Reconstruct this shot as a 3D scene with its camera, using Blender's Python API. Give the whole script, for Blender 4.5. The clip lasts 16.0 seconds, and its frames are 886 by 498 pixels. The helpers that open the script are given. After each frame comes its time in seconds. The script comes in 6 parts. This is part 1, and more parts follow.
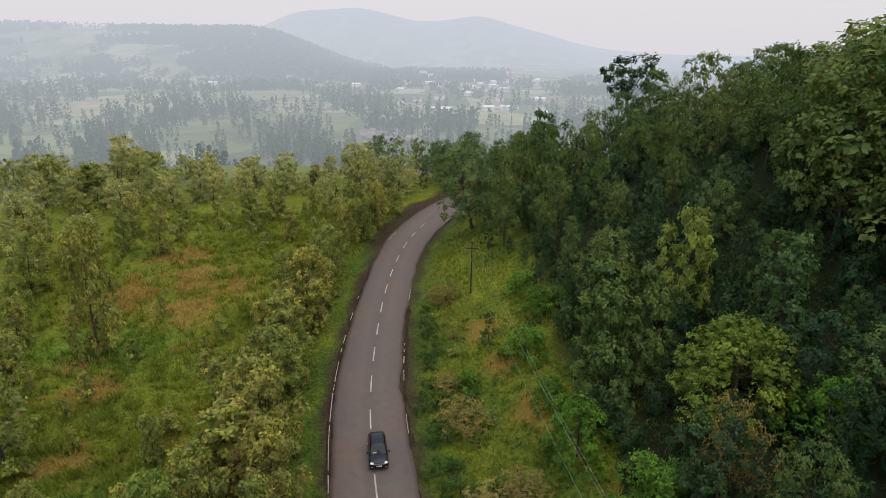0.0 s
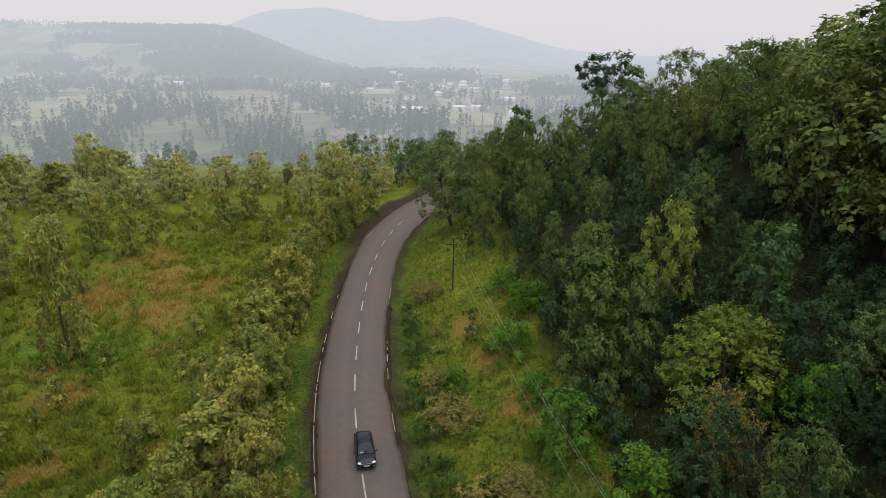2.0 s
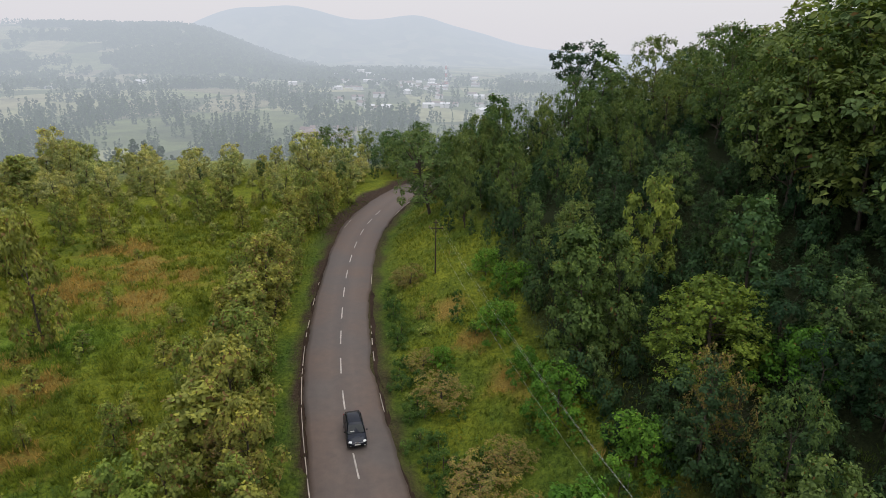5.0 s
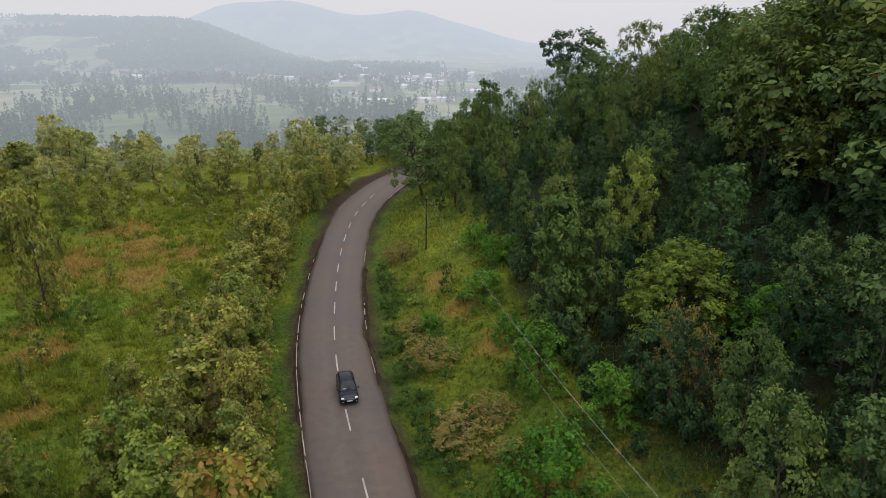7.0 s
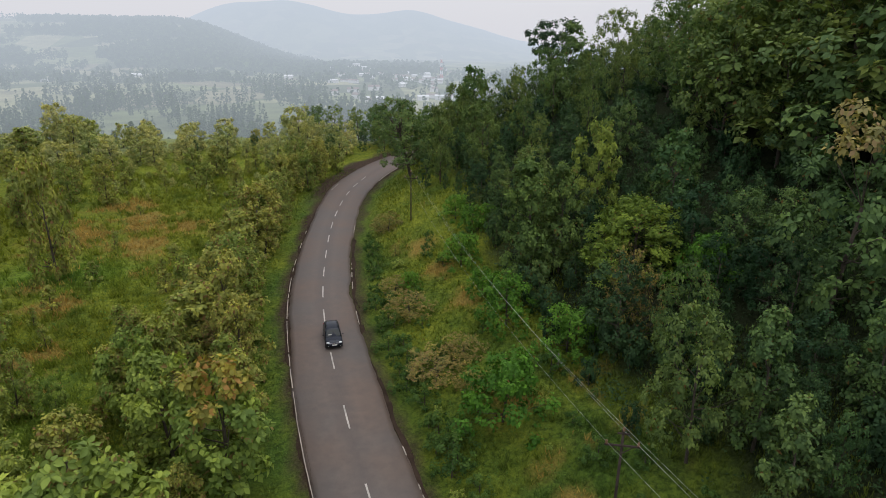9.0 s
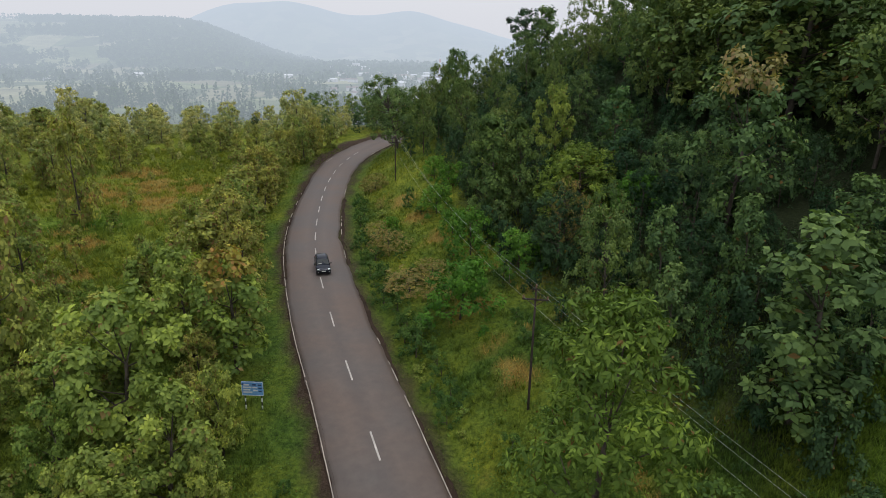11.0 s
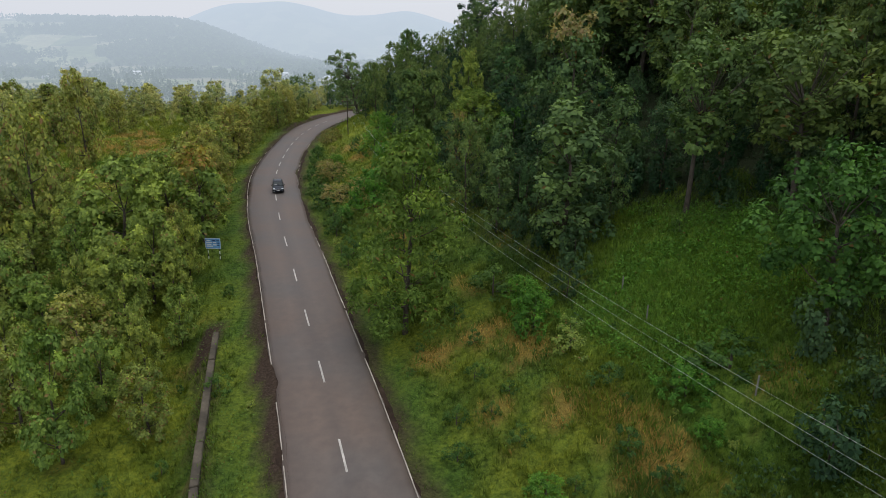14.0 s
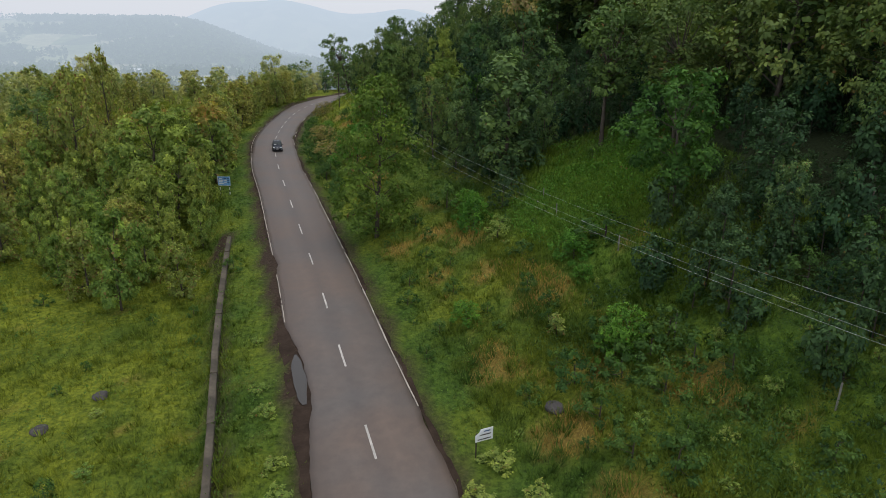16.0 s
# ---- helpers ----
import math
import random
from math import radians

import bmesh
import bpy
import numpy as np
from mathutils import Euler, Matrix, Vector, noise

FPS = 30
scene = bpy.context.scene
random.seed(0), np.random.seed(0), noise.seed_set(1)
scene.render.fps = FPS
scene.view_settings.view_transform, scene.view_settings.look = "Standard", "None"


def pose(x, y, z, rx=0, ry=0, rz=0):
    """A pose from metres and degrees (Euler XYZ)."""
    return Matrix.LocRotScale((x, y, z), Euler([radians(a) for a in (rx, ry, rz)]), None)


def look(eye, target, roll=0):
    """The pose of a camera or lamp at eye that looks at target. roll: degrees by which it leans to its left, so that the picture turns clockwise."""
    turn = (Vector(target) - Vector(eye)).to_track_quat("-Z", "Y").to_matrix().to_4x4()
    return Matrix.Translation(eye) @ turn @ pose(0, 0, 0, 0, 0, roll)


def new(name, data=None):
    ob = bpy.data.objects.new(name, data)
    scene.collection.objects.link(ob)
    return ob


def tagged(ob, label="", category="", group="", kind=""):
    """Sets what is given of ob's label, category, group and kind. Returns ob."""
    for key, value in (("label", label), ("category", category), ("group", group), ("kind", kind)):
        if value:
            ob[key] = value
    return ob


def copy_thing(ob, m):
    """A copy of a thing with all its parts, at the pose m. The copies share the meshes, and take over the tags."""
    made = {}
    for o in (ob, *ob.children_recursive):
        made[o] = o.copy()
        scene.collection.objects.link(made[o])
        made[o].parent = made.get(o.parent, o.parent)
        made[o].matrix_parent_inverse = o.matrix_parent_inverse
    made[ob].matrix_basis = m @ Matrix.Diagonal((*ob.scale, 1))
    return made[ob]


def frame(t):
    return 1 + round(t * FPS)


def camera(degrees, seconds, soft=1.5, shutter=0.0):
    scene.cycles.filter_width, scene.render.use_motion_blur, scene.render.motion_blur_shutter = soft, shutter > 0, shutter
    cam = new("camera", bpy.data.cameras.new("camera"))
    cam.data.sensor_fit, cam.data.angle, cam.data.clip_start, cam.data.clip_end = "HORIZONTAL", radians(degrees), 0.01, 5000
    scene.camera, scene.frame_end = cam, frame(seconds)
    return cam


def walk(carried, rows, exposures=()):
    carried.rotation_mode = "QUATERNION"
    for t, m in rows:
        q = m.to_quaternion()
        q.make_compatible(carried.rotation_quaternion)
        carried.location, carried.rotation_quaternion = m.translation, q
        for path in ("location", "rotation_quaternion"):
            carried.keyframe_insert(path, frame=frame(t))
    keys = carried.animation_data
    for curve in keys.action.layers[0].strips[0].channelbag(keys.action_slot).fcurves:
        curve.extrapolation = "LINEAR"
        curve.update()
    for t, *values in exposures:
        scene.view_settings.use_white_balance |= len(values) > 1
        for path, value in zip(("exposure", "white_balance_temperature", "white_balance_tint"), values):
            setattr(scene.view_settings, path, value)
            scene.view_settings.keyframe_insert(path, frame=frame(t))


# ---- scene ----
cam = camera(71.44, 16.0, soft=0.6)
# seconds, eye (metres), yaw to the left, pitch up, roll
ROWS = [
    (0.0, 0.000, 0.000, 33.000, 0.000, -18.000, 0.766),
    (0.5, -0.124, 0.098, 32.715, 0.005, -17.979, 0.792),
    (1.0, -0.329, 0.169, 32.553, -0.638, -17.957, 0.853),
    (1.5, -0.716, 0.379, 32.495, -1.442, -17.947, 0.892),
    (2.0, -1.222, 0.589, 32.292, -2.806, -17.917, 0.960),
    (2.5, -1.718, 0.821, 32.016, -4.222, -17.898, 0.988),
    (3.0, -2.182, 0.812, 31.705, -4.769, -17.884, 1.045),
    (3.5, -2.463, 0.797, 31.463, -5.090, -17.887, 1.009),
    (4.0, -2.662, 0.736, 31.168, -5.343, -17.859, 1.011),
    (6.5, -2.311, -2.095, 29.453, -5.914, -18.300, 0.921),
    (7.0, -2.073, -3.243, 29.021, -5.952, -18.349, 0.950),
    (7.5, -1.714, -4.599, 28.610, -5.940, -18.361, 0.885),
    (8.0, -1.328, -6.095, 28.183, -5.955, -18.359, 0.883),
    (10.5, 0.851, -17.347, 24.588, -5.965, -18.280, 1.025),
    (11.0, 1.297, -21.029, 23.822, -5.967, -18.234, 1.001),
    (11.5, 1.917, -24.784, 23.195, -5.962, -18.258, 0.925),
    (12.0, 2.928, -28.432, 22.673, -6.009, -18.251, 0.937),
    (12.5, 4.216, -32.032, 22.054, -6.039, -18.224, 1.000),
    (13.0, 5.771, -35.648, 21.241, -6.032, -18.180, 1.015),
    (13.5, 7.431, -39.322, 20.543, -6.024, -18.176, 0.945),
    (14.0, 8.946, -43.242, 19.765, -6.127, -18.181, 0.937),
    (14.5, 10.048, -47.292, 18.988, -6.201, -18.203, 0.844),
    (15.0, 10.753, -51.367, 18.109, -6.317, -18.248, 0.736),
    (15.5, 11.106, -55.343, 17.370, -6.497, -18.300, 0.662),
    (16.0, 11.118, -59.199, 16.688, -6.137, -18.333, 0.641),
]


def flown(x, y, z, yaw, pitch, roll):
    a, b = radians(yaw), radians(pitch)
    ahead = Vector((-math.sin(a) * math.cos(b), math.cos(a) * math.cos(b), math.sin(b)))
    return look((x, y, z), Vector((x, y, z)) + ahead, roll)


walk(cam, [(t, flown(*row)) for t, *row in ROWS],
     exposures=[(0.0, -0.06, 6580, 10), (4.0, -0.06, 6550, 10), (8.0, -0.08, 6420, 9), (12.0, -0.06, 6230, 7), (16.0, -0.05, 6150, 6)])

# ---- world, sun, exposure ----
world = bpy.data.worlds.new("overcast_sky")
scene.world = world
world.use_nodes = True
wn, wl = world.node_tree.nodes, world.node_tree.links
sky = wn.new("ShaderNodeTexSky")
sky.sky_type = "NISHITA"
sky.sun_disc = False
sky.sun_elevation, sky.sun_rotation = radians(74), radians(118)
sky.dust_density, sky.air_density, sky.altitude = 6.0, 1.4, 300
cloud = wn.new("ShaderNodeMix")
cloud.data_type = "RGBA"
cloud.inputs["Factor"].default_value = 0.80
cloud.inputs["B"].default_value = (9.3, 9.15, 9.7, 1)
wl.new(sky.outputs["Color"], cloud.inputs["A"])
wl.new(cloud.outputs["Result"], wn["Background"].inputs["Color"])
wn["Background"].inputs["Strength"].default_value = 0.10

sun_data = bpy.data.lights.new("sun", "SUN")
sun_data.energy, sun_data.angle, sun_data.color = 1.1, radians(70), (1.0, 0.95, 0.86)
sun = new("sun", sun_data)
sun.matrix_world = look((22, -12, 90), (0, 0, 0))
scene.view_settings.exposure = 0.0


# ---- materials ----
def material(name):
    m = bpy.data.materials.new(name)
    m.use_nodes = True
    return m, m.node_tree.nodes, m.node_tree.links, m.node_tree.nodes["Principled BSDF"]


def noise_node(nodes, links, scale, detail=4.0, rough=0.6, coord=None):
    n = nodes.new("ShaderNodeTexNoise")
    n.inputs["Scale"].default_value, n.inputs["Detail"].default_value, n.inputs["Roughness"].default_value = scale, detail, rough
    if coord is not None:
        links.new(coord, n.inputs["Vector"])
    return n


def ramp_node(nodes, links, source, stops):
    r = nodes.new("ShaderNodeValToRGB")
    while len(r.color_ramp.elements) < len(stops):
        r.color_ramp.elements.new(0.5)
    for e, (at, c) in zip(r.color_ramp.elements, stops):
        e.position, e.color = at, (*c, 1)
    links.new(source, r.inputs["Fac"])
    return r


def mix_node(nodes, links, fac, a, b, mode="MIX"):
    n = nodes.new("ShaderNodeMix")
    n.data_type, n.blend_type = "RGBA", mode
    for key, v in (("Factor", fac), ("A", a), ("B", b)):
        if isinstance(v, (int, float)):
            n.inputs[key].default_value = v
        elif isinstance(v, tuple):
            n.inputs[key].default_value = (*v, 1)
        else:
            links.new(v, n.inputs[key])
    return n


def bumped(nodes, links, bsdf, height, strength, distance):
    b = nodes.new("ShaderNodeBump")
    b.inputs["Strength"].default_value, b.inputs["Distance"].default_value = strength, distance
    links.new(height, b.inputs["Height"])
    links.new(b.outputs["Normal"], bsdf.inputs["Normal"])


def plain(name, colour, rough=0.6, metal=0.0, grain=20.0, spread=0.25, bump=0.3, depth=0.01):
    """A surface with stains at one scale and grain at another."""
    m, n, l, p = material(name)
    geo = n.new("ShaderNodeTexCoord").outputs["Object"]
    big, fine = noise_node(n, l, grain * 0.12, 3, 0.6, geo), noise_node(n, l, grain, 5, 0.65, geo)
    dark = tuple(c * (1 - spread) for c in colour)
    lite = tuple(min(1, c * (1 + spread)) for c in colour)
    a = ramp_node(n, l, big.outputs["Fac"], [(0.3, dark), (0.7, lite)])
    b = mix_node(n, l, 0.45, a.outputs["Color"], fine.outputs["Fac"], "SOFT_LIGHT")
    l.new(b.outputs["Result"], p.inputs["Base Color"])
    p.inputs["Roughness"].default_value, p.inputs["Metallic"].default_value = rough, metal
    bumped(n, l, p, fine.outputs["Fac"], bump, depth)
    return m


def foliage(name, dark, light, turned=(0.16, 0.10, 0.03), turned_share=0.06, through_light=0.22, gloss=0.55):
    """Leaves: a hue for each plant, a shade for each leaf, a few turned leaves, and light that comes through."""
    m, n, l, p = material(name)
    info, geo = n.new("ShaderNodeObjectInfo"), n.new("ShaderNodeNewGeometry")
    plant = mix_node(n, l, info.outputs["Random"], dark, light)
    shade = ramp_node(n, l, geo.outputs["Random Per Island"], [(0.0, (0.70, 0.74, 0.72)), (0.55, (1.0, 1.0, 1.0)), (1.0, (1.34, 1.28, 1.15))])
    leaf = mix_node(n, l, 1.0, plant.outputs["Result"], shade.outputs["Color"], "MULTIPLY")
    tone = n.new("ShaderNodeAttribute")
    tone.attribute_name = "tone"
    bough = ramp_node(n, l, tone.outputs["Fac"], [(0.0, (0.62, 0.70, 0.72)), (0.5, (0.98, 1.0, 0.98)), (1.0, (1.55, 1.45, 1.15))])
    leaf = mix_node(n, l, 1.0, leaf.outputs["Result"], bough.outputs["Color"], "MULTIPLY")
    old = n.new("ShaderNodeMath")
    old.operation = "GREATER_THAN"
    old.inputs[1].default_value = 1 - turned_share
    frac = n.new("ShaderNodeMath")
    frac.operation = "MULTIPLY"
    frac.inputs[1].default_value = 17.31
    fr = n.new("ShaderNodeMath")
    fr.operation = "FRACT"
    l.new(geo.outputs["Random Per Island"], frac.inputs[0])
    l.new(frac.outputs[0], fr.inputs[0])
    l.new(fr.outputs[0], old.inputs[0])
    colour = mix_node(n, l, old.outputs[0], leaf.outputs["Result"], turned)
    l.new(colour.outputs["Result"], p.inputs["Base Color"])
    p.inputs["Roughness"].default_value = gloss
    p.inputs["Specular IOR Level"].default_value = 0.14
    tr = n.new("ShaderNodeBsdfTranslucent")
    bright = mix_node(n, l, 1.0, colour.outputs["Result"], (1.25, 1.35, 0.7), "MULTIPLY")
    l.new(bright.outputs["Result"], tr.inputs["Color"])
    mixed = n.new("ShaderNodeMixShader")
    mixed.inputs[0].default_value = through_light
    l.new(p.outputs[0], mixed.inputs[1])
    l.new(tr.outputs[0], mixed.inputs[2])
    l.new(mixed.outputs[0], n["Material Output"].inputs["Surface"])
    return m


def distance_stuff(name, near, far, air=(0.615, 0.67, 0.755), scale=0.02):
    """The backdrop of distance beyond the plateau: surface colours mixed into a painted haze glow, by how far off they
    lie.
    """
    m, n, l, p = material(name)
    geo = n.new("ShaderNodeNewGeometry")
    patch = noise_node(n, l, scale, 5, 0.62, geo.outputs["Position"])
    tint = ramp_node(n, l, patch.outputs["Fac"], [(0.35, near), (0.62, far)])
    isl = ramp_node(n, l, geo.outputs["Random Per Island"], [(0.0, (0.75, 0.75, 0.75)), (1.0, (1.25, 1.25, 1.25))])
    base = mix_node(n, l, 1.0, tint.outputs["Color"], isl.outputs["Color"], "MULTIPLY")
    l.new(base.outputs["Result"], p.inputs["Base Color"])
    p.inputs["Roughness"].default_value = 0.9
    p.inputs["Specular IOR Level"].default_value = 0.1
    add_haze_glow(n, l, p, geo, air)
    return m


def add_haze_glow(n, l, p, geo, air=(0.615, 0.67, 0.755)):
    # Haze painted as emission, stronger the farther the surface lies.
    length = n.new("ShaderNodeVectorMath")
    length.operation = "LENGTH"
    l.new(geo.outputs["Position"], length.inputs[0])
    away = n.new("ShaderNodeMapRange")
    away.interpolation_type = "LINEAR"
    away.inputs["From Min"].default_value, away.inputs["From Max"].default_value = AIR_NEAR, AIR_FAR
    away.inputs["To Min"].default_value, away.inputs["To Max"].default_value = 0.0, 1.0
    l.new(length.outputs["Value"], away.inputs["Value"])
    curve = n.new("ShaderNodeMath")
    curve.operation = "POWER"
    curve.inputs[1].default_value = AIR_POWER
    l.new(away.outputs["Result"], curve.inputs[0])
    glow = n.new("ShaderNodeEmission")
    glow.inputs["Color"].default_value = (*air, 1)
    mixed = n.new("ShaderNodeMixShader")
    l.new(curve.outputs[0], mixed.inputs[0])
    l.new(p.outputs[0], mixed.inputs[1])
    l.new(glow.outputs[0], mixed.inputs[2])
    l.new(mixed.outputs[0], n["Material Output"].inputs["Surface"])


# reach and curve of the painted haze
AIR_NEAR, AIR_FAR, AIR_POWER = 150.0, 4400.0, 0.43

LEAF_TEAK = foliage("teak_leaves", (0.066, 0.132, 0.047), (0.128, 0.190, 0.064), turned_share=0.015, through_light=0.16)
LEAF_CREST = foliage("light_teak_leaves", (0.092, 0.158, 0.048), (0.172, 0.222, 0.066), turned_share=0.02)
LEAF_GREEN = foliage("roadside_teak_leaves", (0.185, 0.270, 0.060), (0.295, 0.340, 0.078), turned=(0.26, 0.19, 0.07), turned_share=0.03)
LEAF_OLIVE = foliage("olive_teak_leaves", (0.205, 0.262, 0.066), (0.325, 0.322, 0.082), turned=(0.24, 0.15, 0.06), turned_share=0.10)
# Rim leaves paled towards grey, so the base colour carries the haze.
LEAF_RIM = foliage("hazed_olive_teak_leaves", (0.310, 0.355, 0.140), (0.425, 0.410, 0.170), turned=(0.30, 0.21, 0.09), turned_share=0.05)
# Very dark forest leaves; in the undergrowth they also stand for shade.
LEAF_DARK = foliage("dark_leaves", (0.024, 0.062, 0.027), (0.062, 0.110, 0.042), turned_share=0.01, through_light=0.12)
LEAF_LIME = foliage("lime_leaves", (0.155, 0.225, 0.036), (0.180, 0.245, 0.042), turned_share=0.02)
LEAF_FRESH = foliage("fresh_green_leaves", (0.080, 0.190, 0.025), (0.116, 0.235, 0.032), turned_share=0.01)
LEAF_NARROW = foliage("narrow_yellow_green_leaves", (0.135, 0.205, 0.036), (0.165, 0.235, 0.042), turned_share=0.02)
LEAF_BROAD = foliage("broad_green_leaves", (0.060, 0.140, 0.028), (0.088, 0.175, 0.034), turned_share=0.01)
LEAF_DRY = foliage("browning_leaves", (0.190, 0.180, 0.055), (0.260, 0.225, 0.070), turned=(0.30, 0.20, 0.085), turned_share=0.22)
LEAF_GOLD = foliage("yellowing_leaves", (0.29, 0.27, 0.055), (0.33, 0.28, 0.06), turned=(0.40, 0.23, 0.07), turned_share=0.25)
LEAF_TAN = foliage("pale_tan_flower_heads", (0.27, 0.245, 0.10), (0.33, 0.285, 0.12), turned=(0.33, 0.24, 0.12), turned_share=0.2)
LEAF_RANK = foliage("rank_weed_leaves", (0.052, 0.108, 0.026), (0.088, 0.152, 0.034), turned_share=0.0)
LEAF_HERB = foliage("herb_leaves", (0.080, 0.150, 0.028), (0.130, 0.200, 0.038), turned_share=0.01)
BARK = plain("bark", (0.080, 0.064, 0.050), 0.9, 0, 14, 0.35, 0.6, 0.03)


# ---- mesh helpers ----
def mesh_of(name, verts, faces, mat=None, smooth=False):
    me = bpy.data.meshes.new(name)
    me.from_pydata([tuple(v) for v in verts], [], faces)
    if mat is not None:
        me.materials.append(mat)
    if smooth:
        me.polygons.foreach_set("use_smooth", [True] * len(me.polygons))
    return me


def fast_mesh(name, verts, quads, mat=None, smooth=False):
    """A mesh from numpy arrays of places and of faces with equally many corners."""
    me = bpy.data.meshes.new(name)
    verts, quads = np.asarray(verts, dtype=np.float32), np.asarray(quads, dtype=np.int32)
    k = quads.shape[1]
    me.vertices.add(len(verts))
    me.vertices.foreach_set("co", verts.ravel())
    me.loops.add(quads.size)
    me.loops.foreach_set("vertex_index", quads.ravel())
    me.polygons.add(len(quads))
    me.polygons.foreach_set("loop_start", np.arange(0, quads.size, k, dtype=np.int32))
    me.polygons.foreach_set("loop_total", np.full(len(quads), k, dtype=np.int32))
    if smooth:
        me.polygons.foreach_set("use_smooth", np.ones(len(quads), dtype=bool))
    me.update(calc_edges=True)
    if mat is not None:
        me.materials.append(mat)
    return me


def part(name, data, mat, parent, label=""):
    """Links a bmesh or a mesh as one object under a thing or a part."""
    if isinstance(data, bmesh.types.BMesh):
        me = bpy.data.meshes.new(name)
        data.to_mesh(me)
        data.free()
    else:
        me = data
    if mat is not None and not me.materials:
        me.materials.append(mat)
    ob = new(name, me)
    ob.parent = parent
    return tagged(ob, label)


def thing(name, at, label, category, group="", kind="", turn=0.0):
    ob = new(name)
    ob.empty_display_size = 0.3
    ob.matrix_basis = pose(*at, 0, 0, turn)
    return tagged(ob, label, category, group, kind)


def box(bm, size, at=(0, 0, 0), turn=(0, 0, 0), bevel=0.0):
    made = bmesh.ops.create_cube(bm, size=1.0)["verts"]
    m = pose(*at, *turn) @ Matrix.Diagonal((*size, 1))
    for v in made:
        v.co = m @ v.co
    if bevel:
        edges = list({e for v in made for e in v.link_edges})
        bmesh.ops.bevel(bm, geom=edges, offset=bevel, segments=2, affect="EDGES")
    return bm


def tubes(paths, sides=6):
    """Tapered limbs: each path is a list of (place, radius)."""
    verts, faces = [], []
    for path in paths:
        first = len(verts)
        for i, (c, r) in enumerate(path):
            a, b = path[max(i - 1, 0)][0], path[min(i + 1, len(path) - 1)][0]
            way = (Vector(b) - Vector(a)).normalized()
            side = way.cross(Vector((0.31, 0.77, 0.55))).normalized()
            other = way.cross(side)
            for k in range(sides):
                g = 2 * math.pi * k / sides
                verts.append(Vector(c) + float(r) * (math.cos(g) * side + math.sin(g) * other))
        for i in range(len(path) - 1):
            for k in range(sides):
                p, q = first + i * sides, first + (i + 1) * sides
                faces.append((p + k, p + (k + 1) % sides, q + (k + 1) % sides, q + k))
        faces.append(tuple(first + (len(path) - 1) * sides + k for k in range(sides)))
    return verts, faces


def wobble(x, y, scale, seed=0.0):
    """Smooth noise from a few sines, about -1 to 1."""
    x, y = np.asarray(x) / scale, np.asarray(y) / scale
    s = seed * 1.7
    return (np.sin(x * 1.9 + y * 0.7 + s) + np.sin(-x * 0.8 + y * 2.3 + 2.1 * s + 1) + np.sin(x * 3.1 - y * 2.7 + 0.6 * s + 2) * 0.6
            + np.sin(x * 5.3 + y * 4.1 + s * 3) * 0.35 + np.sin(-x * 7.7 + y * 6.9 + s) * 0.25) / 2.4


# ---- the road's line ----
LINE = [(21, -110), (17.5, -75), (14.2, -52), (11.1, -34), (8.18, -20.1), (6.25, -10.7), (4.23, -1.4), (0.33, 15.6), (-3.68, 33.5),
        (-6.72, 51.1), (-7.77, 69.1), (-7.6, 84.5), (-6.1, 99.2), (-2.9, 112), (1.1, 122.2), (6.5, 131.5), (15, 140.5), (27, 147), (44, 151), (70, 153)]
LEVEL_Y, LEVEL_Z = (-110, -60, -1.4, 15, 33.5, 51, 87, 130, 170), (-7.2, -5.3, -2.75, -1.6, -0.5, 0.3, 1.5, 2.6, 2.9)


def road_level(y):
    return np.interp(y, LEVEL_Y, LEVEL_Z)


def spline(points, steps):
    out = []
    p = [np.array(q, float) for q in points]
    p = [2 * p[0] - p[1], *p, 2 * p[-1] - p[-2]]
    for i in range(1, len(p) - 2):
        for k in range(steps):
            t = k / steps
            out.append(0.5 * (2 * p[i] + (p[i + 1] - p[i - 1]) * t + (2 * p[i - 1] - 5 * p[i] + 4 * p[i + 1] - p[i + 2]) * t * t
                              + (3 * p[i] - 3 * p[i + 1] + p[i + 2] - p[i - 1]) * t ** 3))
    out.append(p[-2])
    return np.array(out)


raw = spline(LINE, 24)
run = np.r_[0, np.cumsum(np.linalg.norm(np.diff(raw, axis=0), axis=1))]
STATION = np.arange(0, run[-1], 0.5)
CENTRE = np.stack([np.interp(STATION, run, raw[:, 0]), np.interp(STATION, run, raw[:, 1])], 1)
AHEAD = np.gradient(CENTRE, axis=0)
AHEAD /= np.linalg.norm(AHEAD, axis=1)[:, None]
RIGHT = np.stack([AHEAD[:, 1], -AHEAD[:, 0]], 1)


def from_road(x, y):
    """Signed distance from the centre line (right of it: plus) and the level of the road there."""
    x, y = np.atleast_1d(np.asarray(x, float)), np.atleast_1d(np.asarray(y, float))
    d, lev = np.empty(x.shape), np.empty(x.shape)
    for a in range(0, len(x), 20000):
        q = np.stack([x[a:a + 20000], y[a:a + 20000]], 1)
        far = ((q[:, None] - CENTRE[None, ::2]) ** 2).sum(-1)
        k = far.argmin(1) * 2
        off = q - CENTRE[k]
        d[a:a + 20000] = np.sign((off * RIGHT[k]).sum(1)) * np.sqrt((off ** 2).sum(1))
        lev[a:a + 20000] = road_level(CENTRE[k, 1])
    return d, lev


def smooth(v, a, b):
    t = np.clip((np.asarray(v, float) - a) / (b - a), 0, 1)
    return t * t * (3 - 2 * t)


def along_road(y):
    """The station at which the centre line passes y."""
    return int(np.abs(CENTRE[:, 1] - y).argmin())


